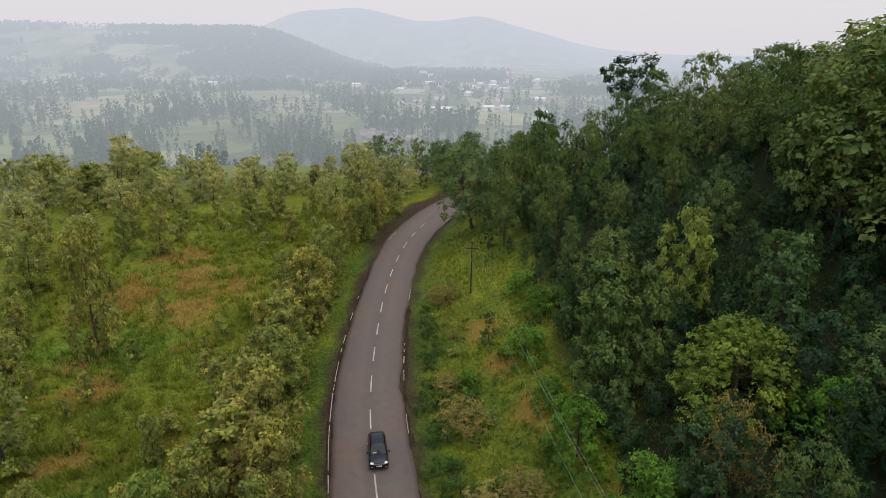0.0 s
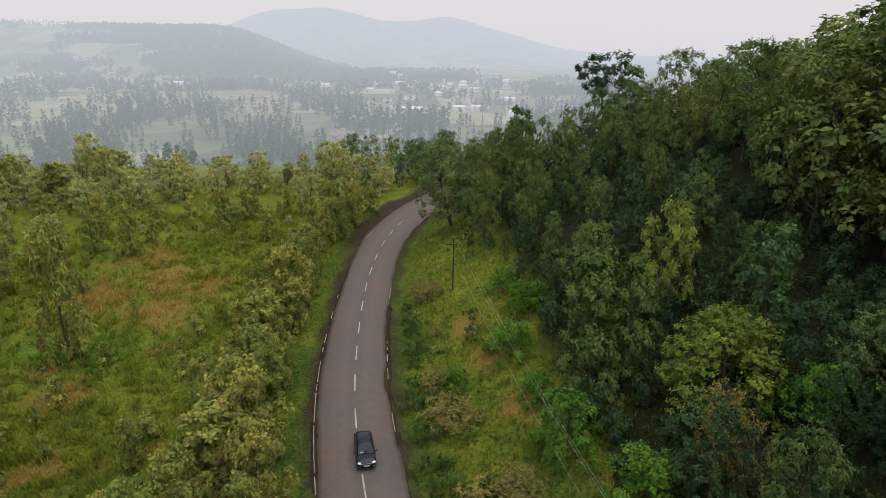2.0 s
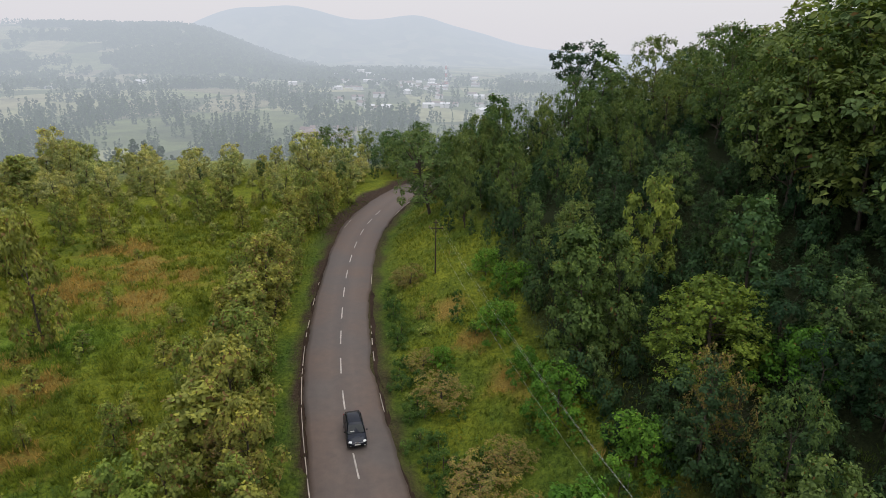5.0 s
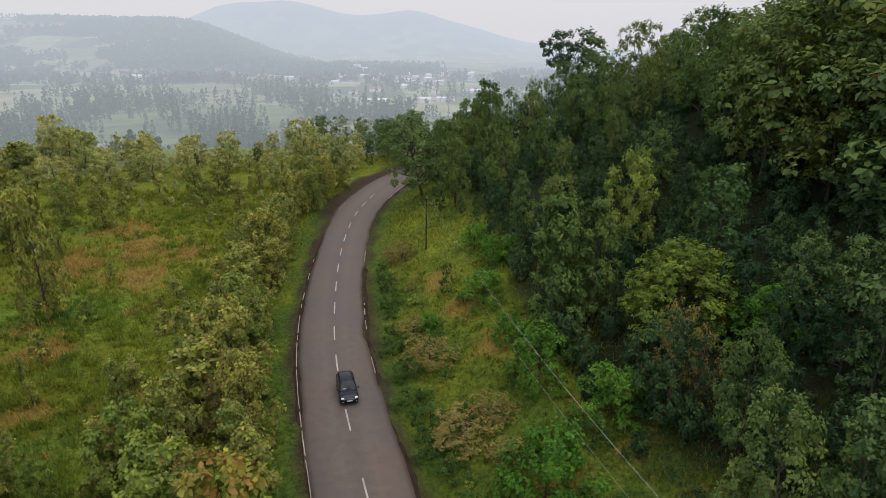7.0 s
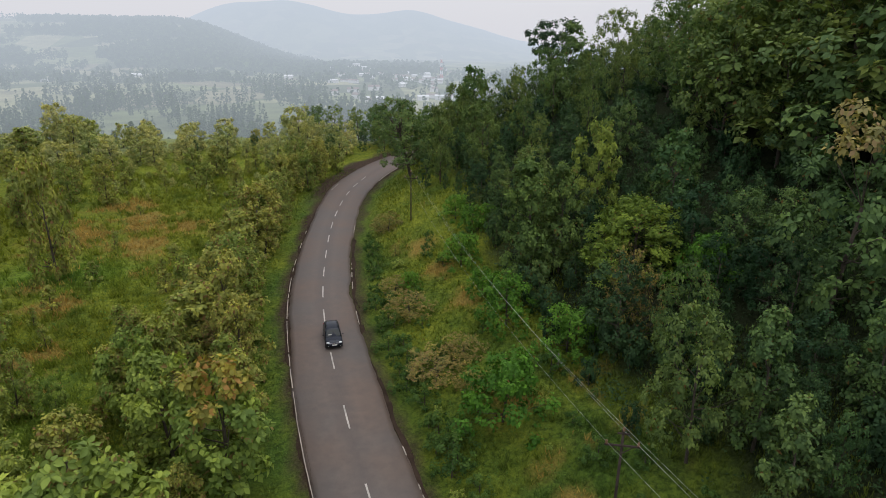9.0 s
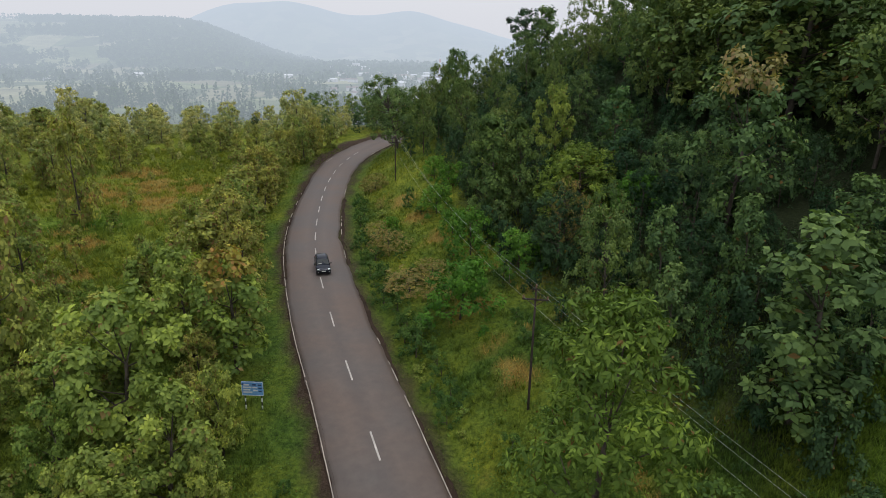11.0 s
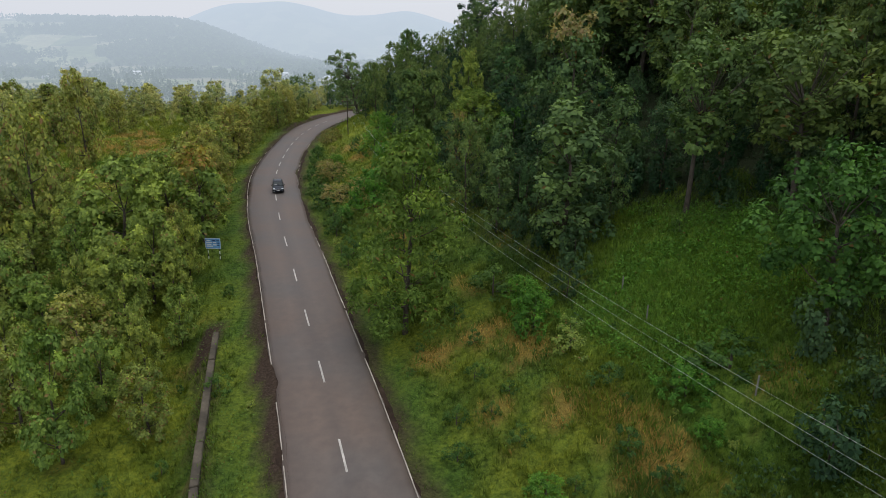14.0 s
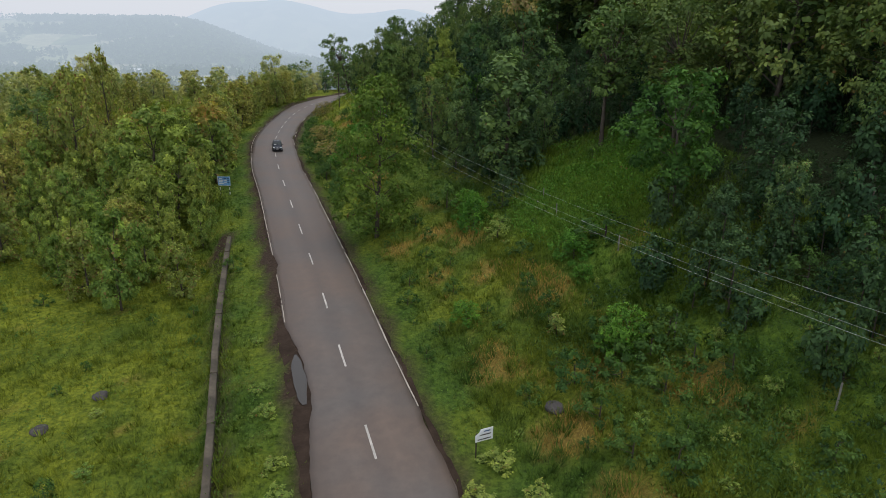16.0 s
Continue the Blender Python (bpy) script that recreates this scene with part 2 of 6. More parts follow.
def land(x, y):
    """Height of the ground."""
    x, y = np.atleast_1d(np.asarray(x, float)), np.atleast_1d(np.asarray(y, float))
    d, lev = from_road(x, y)
    r = np.clip(d, 0, None)
    # the wooded hill to the right of the road, with a steeper cutting at the far bend
    cut = smooth(y, 50, 75)
    start = 5.0 + 4.0 * smooth(-y, 0, 25)
    bank = 0.27 * np.clip(r - start, 0, 15) + 0.30 * cut * np.clip(r - 5.0, 0, 7)
    hill = 0.50 * np.clip(r - 20, 0, 60) + 0.12 * cut * np.clip(r - 14, 0, 40)
    right = -0.25 * smooth(r, 3.6, 4.6) * (1 - smooth(r, 5, 7)) + 25 * np.tanh((bank + hill) / 25)
    # the meadow to the left, which drops behind the low wall
    l = np.clip(-d, 0, None)
    drop = 1.3 * smooth(l, 8.2, 9.0) * (1 - smooth(y, -2, 14))
    left = -0.12 * smooth(l, 3.4, 4.2) - drop - 0.006 * np.clip(l - 7, 0, 80) - 0.03 * np.clip(l - 60, 0, 400)
    near = lev - 0.06 + np.where(d > 0, right, left)
    near = near + np.where(np.abs(d) > 4.5, 0.14 * wobble(x, y, 5.0) + 0.35 * smooth(np.abs(d), 12, 40) * wobble(x, y, 17.0, 3), 0)
    # the valley
    far_y = y - 6 * wobble(x, y, 60, 5)
    fall = smooth(far_y, 150, 330)
    fall = np.maximum(fall, smooth(-x, 120, 330))
    floor = VALLEY + 2.5 * wobble(x, y, 260, 8)
    z = near * (1 - fall) + floor * fall
    # the ridge across the valley and the far mountain
    az = x / np.maximum(y, 1.0)
    shape = 1 - smooth(az, -0.30, -0.10)
    ridge = (134 + 8 * wobble(x, y, 420, 2)) * smooth(y, 1350, 2500) * shape * (1 - 0.85 * smooth(y, 2550, 3300))
    peak = sum(h * np.exp(-((az - at) / w) ** 2) for h, at, w in ((195, -0.09, 0.24), (78, -0.13, 0.06), (82, -0.225, 0.06), (85, 0.055, 0.06), (55, 0.15, 0.06)))
    mount = (peak + 50 + 6 * wobble(x, y, 330, 6)) * smooth(y, 3000, 4400)
    return z + ridge + mount + 2.0 * smooth(y, 1400, 2000) * wobble(x, y, 130, 4)


VALLEY = -42.0


def level_at(x, y):
    return float(land(x, y)[0])


# ---- the ground: one sheet to the horizon ----
def spaced(fine_a, fine_b, step, low, high):
    mid = list(np.arange(fine_a, fine_b + step / 2, step))
    up, s = [], step
    while (up[-1] if up else fine_b) < high:
        s = min(s * 1.09, 60.0)
        up.append((up[-1] if up else fine_b) + s)
    down, s = [], step
    while (down[-1] if down else fine_a) > low:
        s = min(s * 1.09, 60.0)
        down.append((down[-1] if down else fine_a) - s)
    return np.array(down[::-1] + mid + up)


# parched spots: x, y, half breadth
PARCHED = [(-42.5, 77, 6.0), (-33, 73, 5.5), (-36, 84, 6.0), (-41, 92, 5.0), (-30, 80, 4.0), (-35, 53, 3.2), (-32, 43, 2.6), (-39, 58, 2.6), (-24, 60, 2.2), (23.1, -16, 3.0), (18.3, -23.1, 2.4), (24.2, -26.3, 2.4), (21.2, -30.5, 2.2), (19, -3.7, 2.4),
           (29.2, -30.4, 2.4), (16.6, -1.4, 2.6), (24, -13.6, 2.6), (13.3, -2.4, 2.0), (20.4, -10.5, 2.0), (16.5, -9.5, 1.6), (27.5, -22, 1.8), (22.5, -36, 2.0), (17.5, -37, 1.5), (7.8, 47, 2.2), (6.0, 56, 2.0), (4.5, 63, 2.2), (11, 20, 1.8), (9.5, 31, 1.8)]


def dried(x, y, d):
    """How far the grass is parched to straw, 0 to 1, by place."""
    rough = 0.55 * wobble(x, y, 2.4, 7) + 0.45 * wobble(x, y, 1.1, 4)
    v = np.zeros(np.shape(x))
    for cx, cy, r in PARCHED:
        v = np.maximum(v, np.exp(-(((x - cx) ** 2 + ((y - cy) * 0.9) ** 2) / r ** 2)))
    spots = 0.9 * smooth(1.1 * v + 0.6 * rough, 0.25, 1.15)
    stray = 0.55 * smooth(rough + 0.5 * wobble(x, y, 9.0, 9), 0.55, 0.95) * smooth(np.abs(d), 6, 9) * (1 - smooth(np.abs(d), 26, 34))
    return np.clip(np.maximum(spots, stray), 0, 1)


def yellowed(x, y, d):
    """How far the grass has turned from deep green to yellow-green, 0 to 1, by place."""
    slope_l = smooth(-d, 8.5, 11) * (1 - smooth(y, 0, 22))
    slope_r = smooth(d, 4.5, 8) * (1 - smooth(d, 24, 30))
    mead_l = smooth(-d, 5, 9) * smooth(y, 20, 40)
    v = 0.80 * slope_l + (0.14 + 0.45 * smooth(y, 26, 50)) * slope_r + 0.86 * mead_l + 0.6 * np.exp(-(((x - 24.5) / 4) ** 2 + ((y + 6.5) / 4) ** 2)) + 0.42 * wobble(x, y, 5.5, 13) + 0.24 * wobble(x, y, 2.2, 17)
    return np.clip(v * smooth(np.abs(d), 3.6, 5.5) + 0.22, 0, 1)


def rank(x, y, d):
    """The bright lush green of the clearing and of damp hollows, 0 to 1."""
    glade = np.exp(-(((x - 31.5) / 8.5) ** 2 + ((y + 2.5) / 11.5) ** 2) ** 2)
    hollow = np.exp(-(((x + 38) / 9) ** 2 + ((y - 62) / 5) ** 2)) + 0.6 * np.exp(-(((x + 30) / 8) ** 2 + ((y - 34) / 7) ** 2))
    return np.clip(glade + hollow + 0.3 * smooth(d, 14, 20) * (y < -12), 0, 1)


GX, GY = spaced(-40, 42, 0.85, -3600, 2600), spaced(-50, 135, 0.95, -400, 4800)
gx, gy = np.meshgrid(GX, GY)
gz = land(gx.ravel(), gy.ravel())
nx, ny = len(GX), len(GY)
ix = (np.arange(ny - 1)[:, None] * nx + np.arange(nx - 1)[None]).ravel()
ground_mesh = fast_mesh("ground", np.stack([gx.ravel(), gy.ravel(), gz], 1), np.stack([ix, ix + 1, ix + 1 + nx, ix + nx], 1), None, True)
gd, _ = from_road(gx.ravel(), gy.ravel())
w1, w2 = wobble(gx.ravel(), gy.ravel(), 3.0, 7), wobble(gx.ravel(), gy.ravel(), 9.0, 9)
earth = (1 - smooth(np.abs(gd) + 0.5 * w1, 4.0, 5.0)) * np.where(gd < 0, 1.0, 0.8)
bend = smooth(gy.ravel(), 88, 100)
earth = np.maximum(earth, bend * (gd < 0) * (1 - smooth(gy.ravel(), 134, 142)) * (1 - smooth(-gd + 0.8 * w1 - 1.4 * smooth(gy.ravel(), 96, 118), 5.6, 7.3)))
trench = np.exp(-(((gx.ravel() + 4.6) / 1.1) ** 2 + ((gy.ravel() - 2.6) / 4.2) ** 2))
earth = np.maximum(earth, smooth(trench + 0.25 * w1, 0.35, 0.6))
gutter = (1 - smooth(np.abs(gd + 8.05 + 0.25 * w1), 0.25, 0.9)) * (1 - smooth(gy.ravel(), 2, 5))
earth = np.maximum(earth, 0.85 * gutter)
dry = dried(gx.ravel(), gy.ravel(), gd)
# floor of the wood, where shade is put into the ground colour
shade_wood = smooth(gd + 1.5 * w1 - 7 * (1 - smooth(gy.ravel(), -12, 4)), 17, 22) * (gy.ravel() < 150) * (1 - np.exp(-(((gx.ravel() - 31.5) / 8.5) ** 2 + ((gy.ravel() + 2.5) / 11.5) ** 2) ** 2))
fields = smooth(gy.ravel() + 10 * w2, 190, 300)
for name, values in (("earth", earth), ("dry", dry), ("shaded_litter", shade_wood), ("field", fields), ("yellowed", yellowed(gx.ravel(), gy.ravel(), gd)), ("lush", rank(gx.ravel(), gy.ravel(), gd))):
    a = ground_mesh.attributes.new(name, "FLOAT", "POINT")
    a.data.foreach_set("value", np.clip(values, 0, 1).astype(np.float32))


def grass_colour(n, l, pos):
    """Grass by place: deep green, yellow-green and lush green patches, the same for the sod and the blades on it."""
    mid, tuft = noise_node(n, l, 0.55, 5, 0.65, pos), noise_node(n, l, 2.6, 6, 0.72, pos)
    aw, al = n.new("ShaderNodeAttribute"), n.new("ShaderNodeAttribute")
    aw.attribute_name, al.attribute_name = "yellowed", "lush"
    green = ramp_node(n, l, mid.outputs["Fac"], [(0.3, (0.050, 0.098, 0.016)), (0.7, (0.092, 0.150, 0.024))])
    yellow = ramp_node(n, l, mid.outputs["Fac"], [(0.3, (0.116, 0.154, 0.017)), (0.7, (0.218, 0.246, 0.027))])
    lush = ramp_node(n, l, mid.outputs["Fac"], [(0.3, (0.095, 0.180, 0.024)), (0.7, (0.180, 0.285, 0.040))])
    g = mix_node(n, l, aw.outputs["Fac"], green.outputs["Color"], yellow.outputs["Color"])
    g = mix_node(n, l, al.outputs["Fac"], g.outputs["Result"], lush.outputs["Color"])
    clump = ramp_node(n, l, tuft.outputs["Fac"], [(0.36, (0.46, 0.52, 0.50)), (0.5, (0.98, 1.0, 0.95)), (0.64, (1.42, 1.34, 1.15))])
    return mix_node(n, l, 1.0, g.outputs["Result"], clump.outputs["Color"], "MULTIPLY"), tuft


def ground_material():
    m, n, l, p = material("meadow_and_earth")
    geo = n.new("ShaderNodeNewGeometry")
    pos = geo.outputs["Position"]
    fine = noise_node(n, l, 6.0, 6, 0.7, pos)
    g1, tuft = grass_colour(n, l, pos)
    straw = ramp_node(n, l, fine.outputs["Fac"], [(0.3, (0.170, 0.112, 0.030)), (0.7, (0.37, 0.255, 0.064))])
    soil = ramp_node(n, l, fine.outputs["Fac"], [(0.3, (0.034, 0.022, 0.016)), (0.7, (0.082, 0.056, 0.040))])
    ad, ae = n.new("ShaderNodeAttribute"), n.new("ShaderNodeAttribute")
    ad.attribute_name, ae.attribute_name = "dry", "earth"
    g2 = mix_node(n, l, ad.outputs["Fac"], g1.outputs["Result"], straw.outputs["Color"])
    g3 = mix_node(n, l, ae.outputs["Fac"], g2.outputs["Result"], soil.outputs["Color"])
    # leaf litter and low growth under the trees, darkened to hold the wood's shade; fields in the valley
    af, al = n.new("ShaderNodeAttribute"), n.new("ShaderNodeAttribute")
    af.attribute_name, al.attribute_name = "field", "shaded_litter"
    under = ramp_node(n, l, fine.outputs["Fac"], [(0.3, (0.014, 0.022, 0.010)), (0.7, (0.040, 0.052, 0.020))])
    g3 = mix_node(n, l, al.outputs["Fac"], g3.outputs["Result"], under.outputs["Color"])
    cell = n.new("ShaderNodeTexVoronoi")
    cell.inputs["Scale"].default_value = 0.011
    stretch = n.new("ShaderNodeMapping")
    stretch.inputs["Scale"].default_value = (1.0, 0.7, 0.0)
    l.new(pos, stretch.inputs["Vector"])
    l.new(stretch.outputs["Vector"], cell.inputs["Vector"])
    pick = n.new("ShaderNodeSeparateColor")
    l.new(cell.outputs["Color"], pick.inputs["Color"])
    crop = ramp_node(n, l, pick.outputs["Red"], [(0.0, (0.09, 0.115, 0.05)), (0.35, (0.14, 0.175, 0.07)), (0.6, (0.22, 0.255, 0.11)), (0.8, (0.35, 0.345, 0.19)), (1.0, (0.20, 0.185, 0.11))])
    rough = noise_node(n, l, 0.03, 5, 0.65, pos)
    worn = ramp_node(n, l, rough.outputs["Fac"], [(0.3, (0.65, 0.65, 0.65)), (0.7, (1.25, 1.25, 1.25))])
    crop2 = mix_node(n, l, 1.0, crop.outputs["Color"], worn.outputs["Color"], "MULTIPLY")
    g3 = mix_node(n, l, af.outputs["Fac"], g3.outputs["Result"], crop2.outputs["Result"])
    g4 = mix_node(n, l, 0.6, g3.outputs["Result"], fine.outputs["Fac"], "SOFT_LIGHT")
    l.new(g4.outputs["Result"], p.inputs["Base Color"])
    p.inputs["Roughness"].default_value = 0.95
    p.inputs["Specular IOR Level"].default_value = 0.15
    bumped(n, l, p, tuft.outputs["Fac"], 0.9, 0.35)
    # the far ground takes the same haze glow
    add_haze_glow(n, l, p, geo)
    return m


ground_mesh.materials.append(ground_material())
ground = tagged(new("ground", ground_mesh), "green and straw-coloured hill meadow falling into a misty valley", "ground", kind="structure")


# ---- the road ----
def strip(name, s0, s1, left, right, lift, thick, mat, parent, label="", step=1, ragged=0.0, seed=1.0, sink=(0.0, 0.0)):
    """A slab along the road between two offsets from its centre line."""
    k = np.arange(s0, s1 + 1, step)
    rag_l, rag_r = ragged * wobble(STATION[k], STATION[k] * 0 + seed, 1.7, seed), ragged * wobble(STATION[k], STATION[k] * 0 + seed, 1.9, seed + 4)
    cols = []
    for off, rag, low in ((left, rag_l, sink[0]), (right, rag_r, sink[1])):
        off = np.broadcast_to(off, k.shape) + rag
        xy = CENTRE[k] + RIGHT[k] * off[:, None]
        z = road_level(CENTRE[k, 1]) + lift - low - 0.012 * np.abs(off)
        cols.append(np.c_[xy, z])
    lower = [c - (0, 0, thick) for c in cols]
    v = np.concatenate([cols[0], cols[1], lower[1], lower[0]])
    m = len(k)
    f = []
    for i in range(m - 1):
        for a, b in ((0, 1), (1, 2), (3, 0)):
            f.append((a * m + i, b * m + i, b * m + i + 1, a * m + i + 1))
    f += [(0, m, 2 * m, 3 * m), (m - 1, 4 * m - 1, 3 * m - 1, 2 * m - 1)]
    f = [tuple(reversed(q)) for q in f]
    me = mesh_of(name, v, f, mat)
    ob = new(name, me)
    ob.parent = parent
    return tagged(ob, label)


def asphalt_material():
    m, n, l, p = material("worn_asphalt")
    geo = n.new("ShaderNodeNewGeometry")
    pos = geo.outputs["Position"]
    fine, mid, big = noise_node(n, l, 26, 6, 0.75, pos), noise_node(n, l, 1.3, 4, 0.6, pos), noise_node(n, l, 0.16, 3, 0.5, pos)
    at = n.new("ShaderNodeAttribute")
    at.attribute_name = "across"
    track = ramp_node(n, l, at.outputs["Fac"], [(0.0, (0.75, 0.70, 0.66)), (0.18, (0.98, 0.95, 0.93)), (0.34, (1.1, 1.07, 1.05)), (0.5, (0.92, 0.92, 0.93)), (0.66, (1.1, 1.07, 1.05)), (0.82, (0.98, 0.96, 0.94)), (1.0, (0.8, 0.75, 0.7))])
    base = ramp_node(n, l, mid.outputs["Fac"], [(0.3, (0.100, 0.082, 0.073)), (0.7, (0.138, 0.115, 0.103))])
    b1 = mix_node(n, l, 1.0, base.outputs["Color"], track.outputs["Color"], "MULTIPLY")
    warm = ramp_node(n, l, big.outputs["Fac"], [(0.35, (1.10, 0.99, 0.91)), (0.65, (0.93, 0.97, 1.00))])
    b2 = mix_node(n, l, 1.0, b1.outputs["Result"], warm.outputs["Color"], "MULTIPLY")
    b3 = mix_node(n, l, 0.35, b2.outputs["Result"], fine.outputs["Fac"], "SOFT_LIGHT")
    l.new(b3.outputs["Result"], p.inputs["Base Color"])
    rough = ramp_node(n, l, mid.outputs["Fac"], [(0.3, (0.55, 0.55, 0.55)), (0.7, (0.72, 0.72, 0.72))])
    l.new(rough.outputs["Color"], p.inputs["Roughness"])
    bumped(n, l, p, fine.outputs["Fac"], 0.35, 0.01)
    return m


ASPHALT = asphalt_material()
PAINT = plain("worn_white_road_paint", (0.47, 0.44, 0.40), 0.7, 0, 9, 0.3, 0.2, 0.004)
DARK_EDGE = plain("broken_earthy_asphalt", (0.040, 0.027, 0.020), 0.95, 0, 6, 0.4, 0.7, 0.03)
DARK_EDGE.node_tree.nodes["Principled BSDF"].inputs["Specular IOR Level"].default_value = 0.1
END = len(STATION) - 2
road_k = np.arange(0, END + 1)
ACROSS = np.linspace(-1, 1, 15)
SHIFT = lambda k: 0.32 * smooth(CENTRE[k, 1], 18, 34) * (1 - smooth(CENTRE[k, 1], 60, 80))
half_l = 3.42 + SHIFT(road_k) + 0.10 * wobble(STATION[road_k], 0 * STATION[road_k], 2.2, 3) + 0.06 * wobble(STATION[road_k], 0 * STATION[road_k], 0.6, 5)
half_r = 3.42 - 0.3 * SHIFT(road_k) + 0.12 * wobble(STATION[road_k], 0 * STATION[road_k], 2.6, 8) + 0.06 * wobble(STATION[road_k], 0 * STATION[road_k], 0.7, 2)
yy = CENTRE[road_k, 1]
half_r -= 0.42 * np.exp(-((yy - 54.5) / 1.9) ** 2) + 0.25 * smooth(yy, 55, 57) * (1 - smooth(yy, 70, 74))
half_l -= 0.25 * smooth(yy, 40, 43) * (1 - smooth(yy, 84, 90)) + 0.75 * smooth(yy, -32, -25) * (1 - smooth(yy, -21, -15)) + 0.25 * np.exp(-((yy + 3) / 1.5) ** 2)
half_l += 0.5 * smooth(yy, 92, 100)
rv, ra = [], []
for c in ACROSS:
    off = np.where(c < 0, c * half_l, c * half_r)
    xy = CENTRE[road_k] + RIGHT[road_k] * off[:, None]
    rv.append(np.c_[xy, road_level(yy) + 0.05 - 0.014 * np.abs(off)])
    ra.append((off / 3.5 + 1) / 2)
top = np.concatenate(rv)
m = len(road_k)
edge = [rv[0] - (0, 0, 0.14), rv[-1] - (0, 0, 0.14)]
verts = np.concatenate([top, *edge])
q = []
for a in range(len(ACROSS) - 1):
    i = np.arange(m - 1)
    q.append(np.stack([a * m + i, (a + 1) * m + i, (a + 1) * m + i + 1, a * m + i + 1], 1))
i = np.arange(m - 1)
la, lb, last = len(ACROSS) * m, (len(ACROSS) + 1) * m, (len(ACROSS) - 1) * m
q.append(np.stack([la + i, i, i + 1, la + i + 1], 1))
q.append(np.stack([last + i, lb + i, lb + i + 1, last + i + 1], 1))
road_mesh = fast_mesh("road", verts, np.concatenate(q), ASPHALT, False)
a = road_mesh.attributes.new("across", "FLOAT", "POINT")
a.data.foreach_set("value", np.r_[np.concatenate(ra), np.zeros(m), np.ones(m)].astype(np.float32))
road = tagged(new("road", road_mesh), "narrow grey-brown asphalt hill road with ragged edges", "road", kind="structure")

# centre dashes: three metres long, closer together in the bend
top_y = [-1.38 - 9.15 * k for k in range(1, 9)] + [-1.38, 6.91, 15.63, 24.83, 33.55, 42.1, 51.08, 56.98, 62.98, 69.0, 75.0, 81.0, 87.0, 93.0, 99.1, 105, 110.5]
for y in top_y:
    k = along_road(y)
    strip("lane_dash", k - 6, k, -0.065, 0.065, 0.056, 0.01, PAINT, road, "worn white centre dash")
# crumbled, dark edges of the asphalt
for side, spans in ((-1, [(-60, -34), (-14, -4), (0, 38), (39, 66), (67, 90)]), (1, [(-60, -40), (-38, -14), (-12, 18), (20, 40), (44, 75), (100, 126)])):
    for a, b in spans:
        inner, outer = (3.18, 3.72) if side < 0 else (3.36, 3.86)
        if side > 0 and 48 < a < 60:
            inner = 3.22
        ks = np.arange(along_road(a), along_road(b) + 1)
        ends = smooth(np.minimum(ks - ks[0], ks[-1] - ks) / 2.0, 0, 2.5)
        outer = inner + 0.03 + (outer - inner) * ends * (0.8 + 0.3 * wobble(STATION[ks], 0 * STATION[ks], 2.5, a))
        move = -SHIFT(ks) if side < 0 else -0.3 * SHIFT(ks)
        lo, hi = (move - outer, move - inner) if side < 0 else (move + inner, move + outer)
        strip("crumbled_edge", ks[0], ks[-1], lo, hi, 0.046, 0.12, DARK_EDGE, road, "dark crumbled asphalt edge", ragged=0.09, seed=a + side, sink=(0.13, 0.0) if side < 0 else (0.0, 0.10))
ks = np.arange(along_road(-34), along_road(-14) + 1)
bite = -3.45 + 0.85 * smooth(CENTRE[ks, 1], -34, -25) * (1 - smooth(CENTRE[ks, 1], -22, -14))
strip("crumbled_edge", ks[0], ks[-1], -3.95, bite, 0.030, 0.12, DARK_EDGE, road, "dark crumbled asphalt edge", ragged=0.16, seed=3.3, sink=(0.12, 0.0))
ks = np.arange(along_road(51), along_road(58) + 1)
bite = 3.72 - 0.5 * np.exp(-((CENTRE[ks, 1] - 54.5) / 1.7) ** 2)
strip("crumbled_edge", ks[0], ks[-1], bite, 3.75, 0.030, 0.12, DARK_EDGE, road, "dark crumbled asphalt edge", ragged=0.14, seed=4.3, sink=(0.0, 0.08))
# edge lines, broken where the paint has gone
EDGE_PAINT = plain("dusty_edge_paint", (0.37, 0.33, 0.28), 0.75, 0, 5, 0.4, 0.2, 0.004)
rng = random.Random(5)
for side, spans in ((-1, [(-70, -34), (-15, -6), (-1, 23), (23.4, 60), (62, 63), (64, 66), (70, 72), (76, 77), (100, 104)]),
                    (1, [(-70, -46), (-28, -2), (-1, 19), (21, 24), (27, 28), (47, 50), (56, 58), (59.5, 61), (62, 62.6), (63.3, 64), (76, 80), (108, 124)])):
    for a, b in spans:
        while a < b:
            length = min(b - a, rng.uniform(0.8, 4.5))
            k0, k1 = along_road(a), along_road(a + length)
            if k1 - k0 >= 1:
                move = SHIFT(np.arange(k0, k1 + 1)) * (-1 if side < 0 else -0.2)
                strip("edge_line", k0, k1, side * 3.40 - 0.038 + move, side * 3.40 + 0.038 + move, 0.062, 0.03, EDGE_PAINT, road, "worn white edge line", ragged=0.018, seed=a)
            a += length + rng.uniform(0.0, 0.25)
# standing water in the broken edge
WATER, wn2, wl2, wp = material("muddy_puddle")
wp.inputs["Base Color"].default_value, wp.inputs["Roughness"].default_value = (0.045, 0.038, 0.032, 1), 0.06
ks = np.arange(along_road(-26), along_road(-20) + 1)
pool = np.sin(np.linspace(0.05, math.pi - 0.05, len(ks)))
strip("puddle", ks[0], ks[-1], -3.2 - 0.30 * pool ** 0.5, -3.0 + 0.26 * pool ** 0.5, 0.040, 0.02, WATER, road, "shallow puddle in the broken edge", ragged=0.14, seed=6.1)


